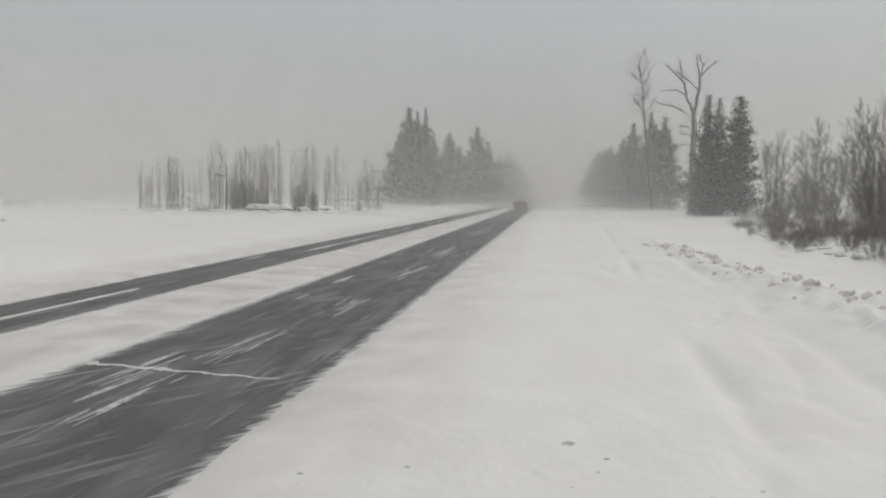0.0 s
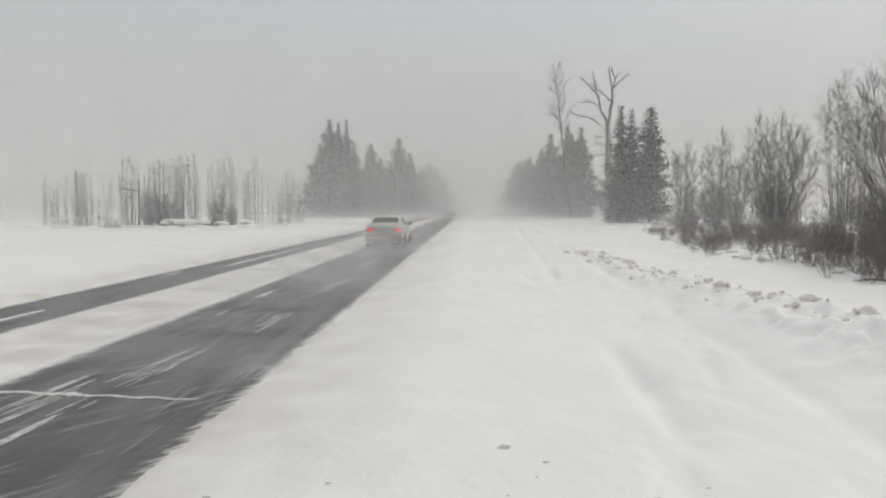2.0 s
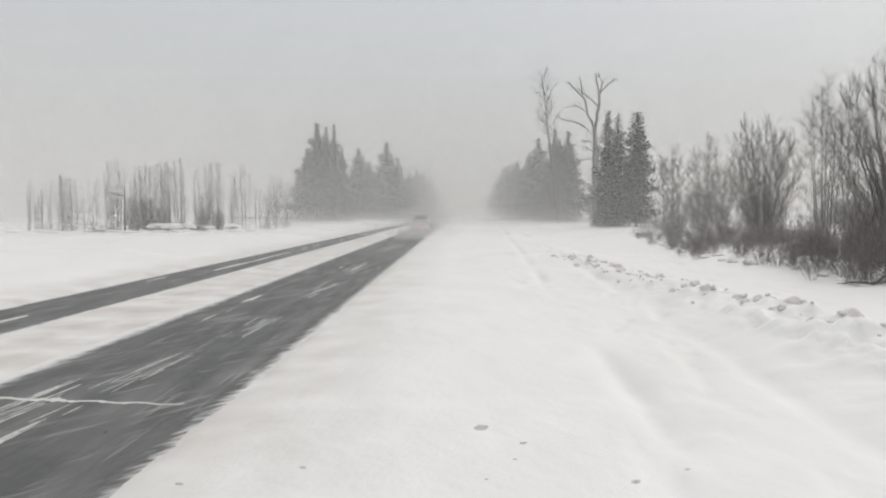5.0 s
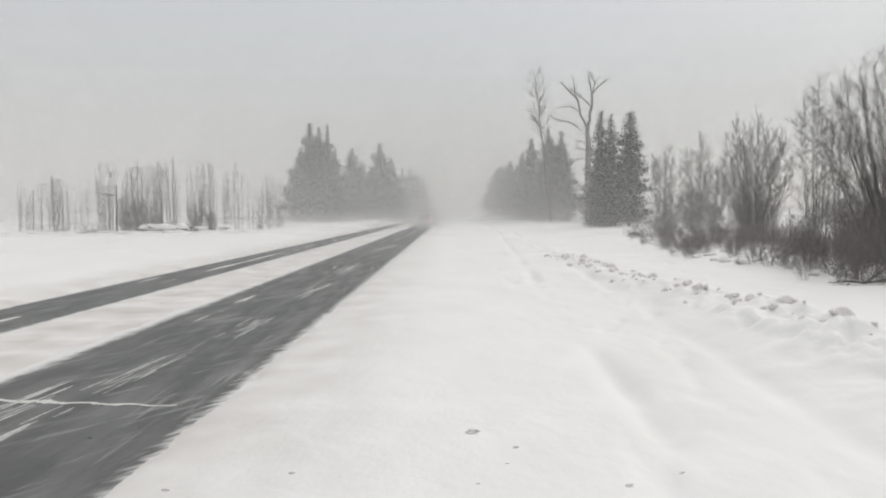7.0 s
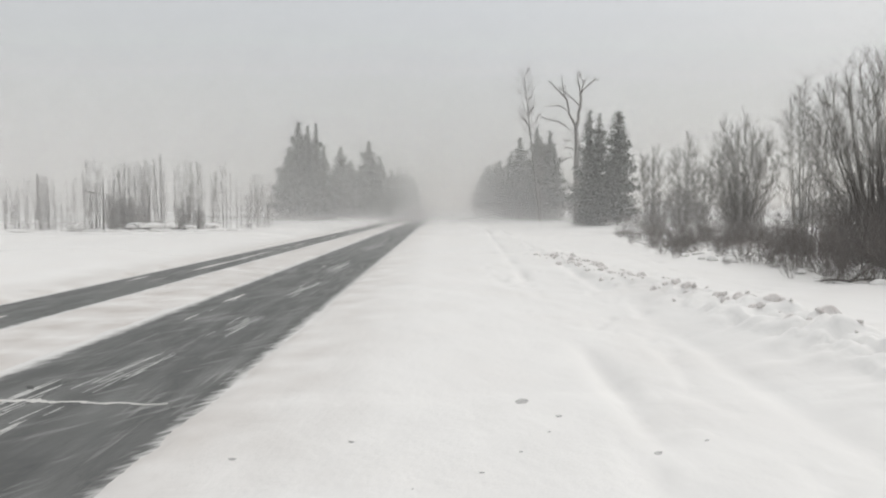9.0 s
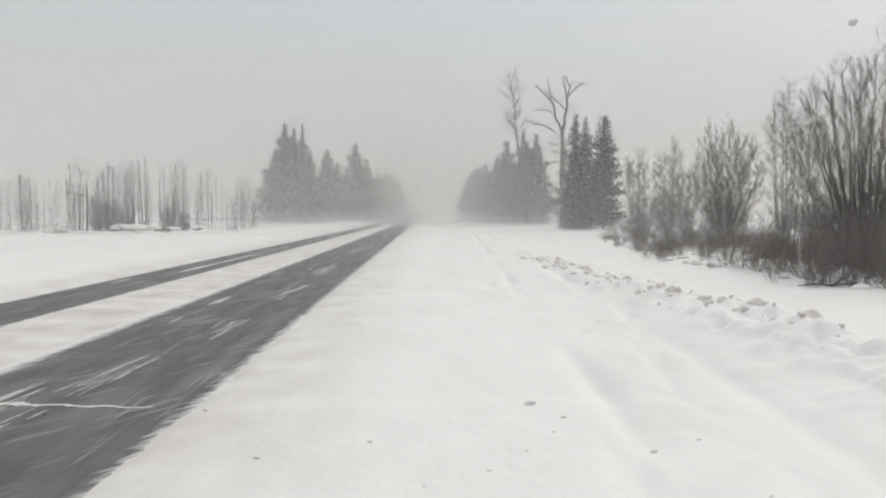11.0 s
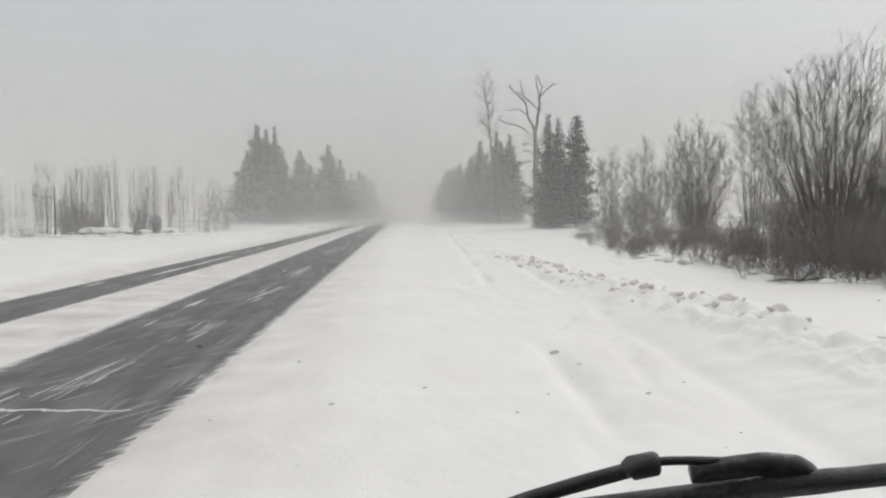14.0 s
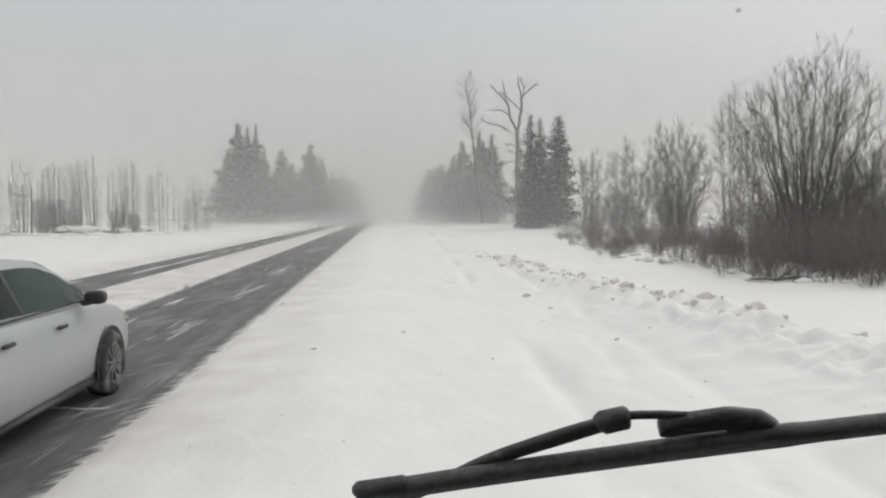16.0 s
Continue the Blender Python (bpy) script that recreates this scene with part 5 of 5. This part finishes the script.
def spray(label):
    ob = thing("snow_spray", label, "snow cloud")
    for x, y, z, sx, sz in ((0.2, -3.1, 0.05, 2.1, 0.36), (-0.1, -4.2, 0.15, 2.4, 0.55), (0.2, -5.8, 0.35, 2.7, 0.9), (-0.1, -8.0, 0.5, 3.0, 1.2), (0.2, -11, 0.55, 3.2, 1.2), (0.0, -15, 0.6, 3.5, 1.2)):
        puff("snow_puff", ob, x, y, z, sx, sz, PUFF)
    for x, y, z, sx, sz in ((1.6, -4.6, 0.6, 4.6, 1.5), (1.2, -6.8, 0.7, 5.2, 1.7), (0.3, -9.2, 0.35, 3.4, 1.0), (1.6, -12.2, 0.8, 6.0, 1.9), (0.3, -13.6, 0.35, 3.6, 1.1), (0.3, -16.6, 0.35, 3.6, 1.1), (0.4, -18.2, 0.4, 3.8, 1.2), (1.8, -20, 0.8, 6.5, 2.0), (0.4, -22, 0.4, 3.8, 1.2), (0.4, -24.5, 0.4, 4.0, 1.2), (1.8, -28, 0.8, 7.0, 2.0)):
        puff("snow_puff", ob, x, y, z, sx, sz, HAZE)
    return ob


white_spray = spray("low cloud of snow whirled up behind the white car")
dark_spray = spray("low cloud of snow whirled up behind the dark car")


# ---- blown snow in the air ----
# see-through sheets across the view, in place of haze that deepens with distance
for k, (y, density, height) in enumerate(VEILS):
    w = 60 + 3.2 * y
    m = veil_material("blown_snow", density, height, 0.22, 0.06 if y > 40 else 0.12)
    bow = [(-w + 2 * w * i / 24, y - 0.00045 * (-w + 2 * w * i / 24) ** 2 * (60 / (60 + y))) for i in range(25)]
    v = [(x, q, z) for x, q in bow for z in (-0.5, height)]
    f = [(2 * i, 2 * i + 2, 2 * i + 3, 2 * i + 1) for i in range(24)]
    tagged(new("blown_snow", mesh_of("blown_snow", v, f, m)), "veil of fine snow blown across the road", "blown snow", "blown snow", "stuff")


# ---- the parked van's windscreen wiper ----
def van():
    ob = thing("parked_van", "parked van with a snow-specked windscreen and black wiper", "van")
    # cab shell, out of view, added to keep light and reflections off the glass: front panel below the glass, pillars,
    # roof, sides and back
    front = merge(box(0.4, 0.66, 0.95, 1.9, 0.10, 0.98, 0.03), box(0.4, 0.56, 1.41, 1.9, 0.20, 0.05, 0.015))
    part("front_panel", front, COOL_WHITE_PAINT, ob, "unseen white front panel under the windscreen")
    part("roof", box(0.4, -1.0, 2.24, 1.9, 1.6, 0.06, 0.02), COOL_WHITE_PAINT, ob)
    part("unseen_back_wall", box(0.4, -1.78, 1.34, 1.9, 0.06, 1.78, 0.02), BLACK, ob)
    part("unseen_floor_pan", box(0.4, -0.55, 0.42, 1.9, 2.3, 0.06, 0.02), BLACK, ob)
    for s in (-0.55, 1.35):
        part("side_wall", box(s, -0.6, 0.92, 0.06, 2.3, 1.0, 0.02), COOL_WHITE_PAINT, ob)
        part("side_wall_top", box(s, -0.98, 1.82, 0.06, 1.5, 0.82, 0.02), COOL_WHITE_PAINT, ob)
        for y in (0.35, -1.3):
            part("wheel", lathe([(-0.09, 0.2), (-0.1, 0.3), (-0.07, 0.33), (0.07, 0.33), (0.1, 0.3), (0.09, 0.2)]), TYRE, ob, at=pose(s, y, 0.40))
    # the glass leans back by 45 degrees: y + z = 2.035
    pane = part("windscreen", ([(-0.52, 0.615, 1.42), (1.32, 0.615, 1.42), (1.32, -0.185, 2.22), (-0.52, -0.185, 2.22)], [(0, 1, 2, 3)]), CLEAR, ob, "clear windscreen with specks of slush")
    pane.visible_shadow = False
    rng = random.Random(12)
    meshes = []
    for k in range(3):
        bm = bmesh.new()
        bmesh.ops.create_icosphere(bm, subdivisions=2, radius=1)
        for v in bm.verts:
            v.co *= 1 + 0.5 * noise.noise(v.co * 1.6 + Vector((k * 5, 0, 0)))
        meshes.append(mesh_of("speck", *bm_out(bm), SLUSH))
    spots = [(0.09, 1.75, 0.0014), (0.03, 1.78, 0.0017), (0.045, 1.772, 0.0009)]
    for k in range(30):
        spots.append((rng.uniform(-0.2, 0.4), rng.uniform(1.62, 1.79) if k % 5 else rng.uniform(1.8, 1.95), 0.0005 + 0.0008 * rng.random() ** 2))
    for k, (x, z, r) in enumerate(spots):
        sp = new("speck", meshes[k % 3])
        sp.parent = pane
        sp.matrix_basis = Matrix.Translation((x, 2.038 - z, z)) @ Matrix.Rotation(radians(45), 4, "X") @ Matrix.Diagonal((r * 1.3, r * 0.25, r, 1))
    return ob


def wiper(parent):
    """Blade and arm lie a little outside the glass; u runs along the glass to the right, v up it."""
    out = Vector((0, 1, 1)).normalized()

    def on(x, z, d=0.0):
        return Vector((x, 2.05 - z, z)) + Vector((0, 1, -0.36)) * d

    def bar(pts, wide, deep, segs=8):
        """A rounded bar through points; wide along the glass, deep away from it."""
        v, f = [], []
        n = 12
        for k, p in enumerate(pts):
            d = (pts[min(k + 1, len(pts) - 1)] - pts[max(k - 1, 0)]).normalized()
            s = d.cross(out).normalized()
            for j in range(n):
                a = 2 * math.pi * j / n
                c, q = math.cos(a), math.sin(a)
                r = (abs(c) ** 4 + abs(q) ** 4) ** -0.25
                v.append(tuple(p + s * c * r * wide[k] + out * q * r * deep[k]))
        for k in range(len(pts) - 1):
            for j in range(n):
                f.append((k * n + j, k * n + (j + 1) % n, (k + 1) * n + (j + 1) % n, (k + 1) * n + j))
        f += [tuple(range(n))[::-1], tuple(range((len(pts) - 1) * n, len(pts) * n))]
        return v, f

    def path(ctrl, n):
        xs = np.linspace(ctrl[0][0], ctrl[-1][0], n)
        return xs, np.interp(xs, [c[0] for c in ctrl], [c[1] for c in ctrl]), np.interp(xs, [c[0] for c in ctrl], [c[2] for c in ctrl])

    ctrl = ((-0.062, 1.6010, 0.0075), (0.05, 1.6227, 0.0078), (0.14, 1.6378, 0.0085), (0.20, 1.6478, 0.0095), (0.2624, 1.6565, 0.0092), (0.275, 1.6582, 0.0070), (0.3318, 1.666, 0.0066), (0.45, 1.679, 0.0060))
    xs, zs, ws = path(ctrl, 56)
    zs = np.convolve(np.pad(zs, 3, "edge"), np.ones(7) / 7, "valid")
    blade = part("wiper_blade", bar([on(x, z - 0.0026) for x, z in zip(xs, zs)], ws * 1.5, [0.0065] * 56), WET_RUBBER, parent, "frosted black rubber wiper blade")
    part("blade_cap", bar([on(-0.069, 1.5985), on(-0.066, 1.5995), on(-0.030, 1.606), on(-0.026, 1.6065)], [0.009, 0.0125, 0.0125, 0.010], [0.004, 0.0070, 0.0070, 0.004]), WIPER_BLACK, blade)
    ctrl = ((-0.10, 1.535, 0.0055), (0.00, 1.609, 0.0055), (0.0389, 1.6375, 0.0075), (0.0861, 1.6600, 0.0092), (0.1241, 1.6770, 0.0082))
    xs, zs, ws = path(ctrl, 24)
    zs = np.convolve(np.pad(zs, 1, "edge"), np.ones(3) / 3, "valid")
    arm = part("wiper_arm", bar([on(x, z, 0.020) for x, z in zip(xs, zs)], ws, [0.004] * 24), WIPER_BLACK, parent, "black steel wiper arm")
    part("arm_clip", bar([on(0.113, 1.6735, 0.020), on(0.1155, 1.675, 0.020), on(0.132, 1.680, 0.020), on(0.1345, 1.6805, 0.020)], [0.008, 0.0112, 0.0105, 0.007], [0.005, 0.007, 0.007, 0.005]), WIPER_BLACK, arm)
    part("hook", bar([on(0.126, 1.6815, 0.020), on(0.140, 1.6822, 0.020), on(0.158, 1.6818, 0.020), on(0.185, 1.6795, 0.020)], [0.0040] * 4, [0.0025] * 4), WIPER_BLACK, arm)
    ctrl = ((0.160, 1.667, 0.007), (0.166, 1.668, 0.0115), (0.178, 1.6705, 0.0115), (0.186, 1.672, 0.0125), (0.2067, 1.6755, 0.0125), (0.2307, 1.6730, 0.0105), (0.248, 1.6665, 0.0060), (0.256, 1.663, 0.003))
    xs, zs, ws = path(ctrl, 24)
    part("blade_holder", bar([on(x, z, 0.014) for x, z in zip(xs, zs)], ws, [0.006] * 24), WIPER_BLACK, arm, "black plastic blade holder")


CLEAR = bpy.data.materials.new("clear_glass")
CLEAR.use_nodes = True
cn, cl = CLEAR.node_tree.nodes, CLEAR.node_tree.links
cn.clear()
c_out, c_mix = cn.new("ShaderNodeOutputMaterial"), cn.new("ShaderNodeMixShader")
c_clear, c_gloss = cn.new("ShaderNodeBsdfTransparent"), cn.new("ShaderNodeBsdfGlossy")
c_gloss.inputs["Roughness"].default_value = 0.02
c_mix.inputs[0].default_value = 0.02
cl.new(c_clear.outputs[0], c_mix.inputs[1]), cl.new(c_gloss.outputs[0], c_mix.inputs[2]), cl.new(c_mix.outputs[0], c_out.inputs[0])
SLUSH = material("slush", (0.5, 0.5, 0.5), 0.4, vary=0.2, scale=900)
sn, sl = SLUSH.node_tree.nodes, SLUSH.node_tree.links
s_mix, s_clear = sn.new("ShaderNodeMixShader"), sn.new("ShaderNodeBsdfTransparent")
s_mix.inputs[0].default_value = 0.24
sl.new(s_clear.outputs[0], s_mix.inputs[1]), sl.new(sn["Principled BSDF"].outputs[0], s_mix.inputs[2])
sl.new(s_mix.outputs[0], sn["Material Output"].inputs[0])

parked_van = van()
wiper(parked_van)


# ---- what moves ----
def drive(ob, x, rows):
    walk(ob, [(t, pose(x, y, 0)) for t, y in rows])


def spin(ob):
    """The wheels roll forward; a wheel looks the same every tenth of a turn."""
    for w in [c for c in ob.children if c.name.startswith("wheel") and not c.name.startswith("wheel_arch")]:
        p = w.matrix_basis.translation.copy()
        walk(w, [(0.25 * k, pose(p.x, p.y, p.z, -80 * k, 0, 0)) for k in range(65)])


def motions():
    for each in (white_liftback, dark_sedan, white_sedan):
        spin(each)
    white = [(0, -8.2), (0.3, -2.3), (0.5, 1.75), (0.6, 3.7), (0.7, 5.65), (0.8, 7.7), (1.0, 12.0), (1.5, 23.0), (2.0, 35.0), (2.5, 47.5), (3.0, 60.0), (3.5, 73.0), (4.0, 86.0), (6.5, 150.0), (9.0, 215.0), (12.0, 295.0), (16.0, 400.0)]
    dark = [(0, -39.5), (1.0, -19.5), (1.5, -9.5), (2.0, 0.7), (2.2, 4.8), (2.3, 6.8), (2.4, 8.7), (2.5, 11.1), (3.0, 23.0), (3.5, 36.0), (4.0, 49.0), (5.0, 71.0), (6.5, 96.0), (7.5, 110.0), (9.0, 138.0), (12.0, 210.0), (16.0, 310.0)]
    third = [(0, -314.0), (4.0, -234.0), (8.0, -154.0), (12.0, -74.0), (14.0, -34.0), (15.0, -14.0), (15.5, -4.0), (16.0, 6.0)]
    grey = [(0, 100.0), (0.5, 109.0), (1.0, 118.0), (1.5, 127.0), (2.0, 137.0), (4.0, 177.0), (8.0, 257.0), (12.0, 337.0), (16.0, 400.0)]
    drive(white_liftback, -3.93, white)
    drive(white_spray, -3.93, white)
    drive(dark_sedan, -3.55, dark)
    drive(dark_spray, -3.55, dark)
    drive(white_sedan, -3.72, third)
    drive(far_car, -3.6, grey)


motions()
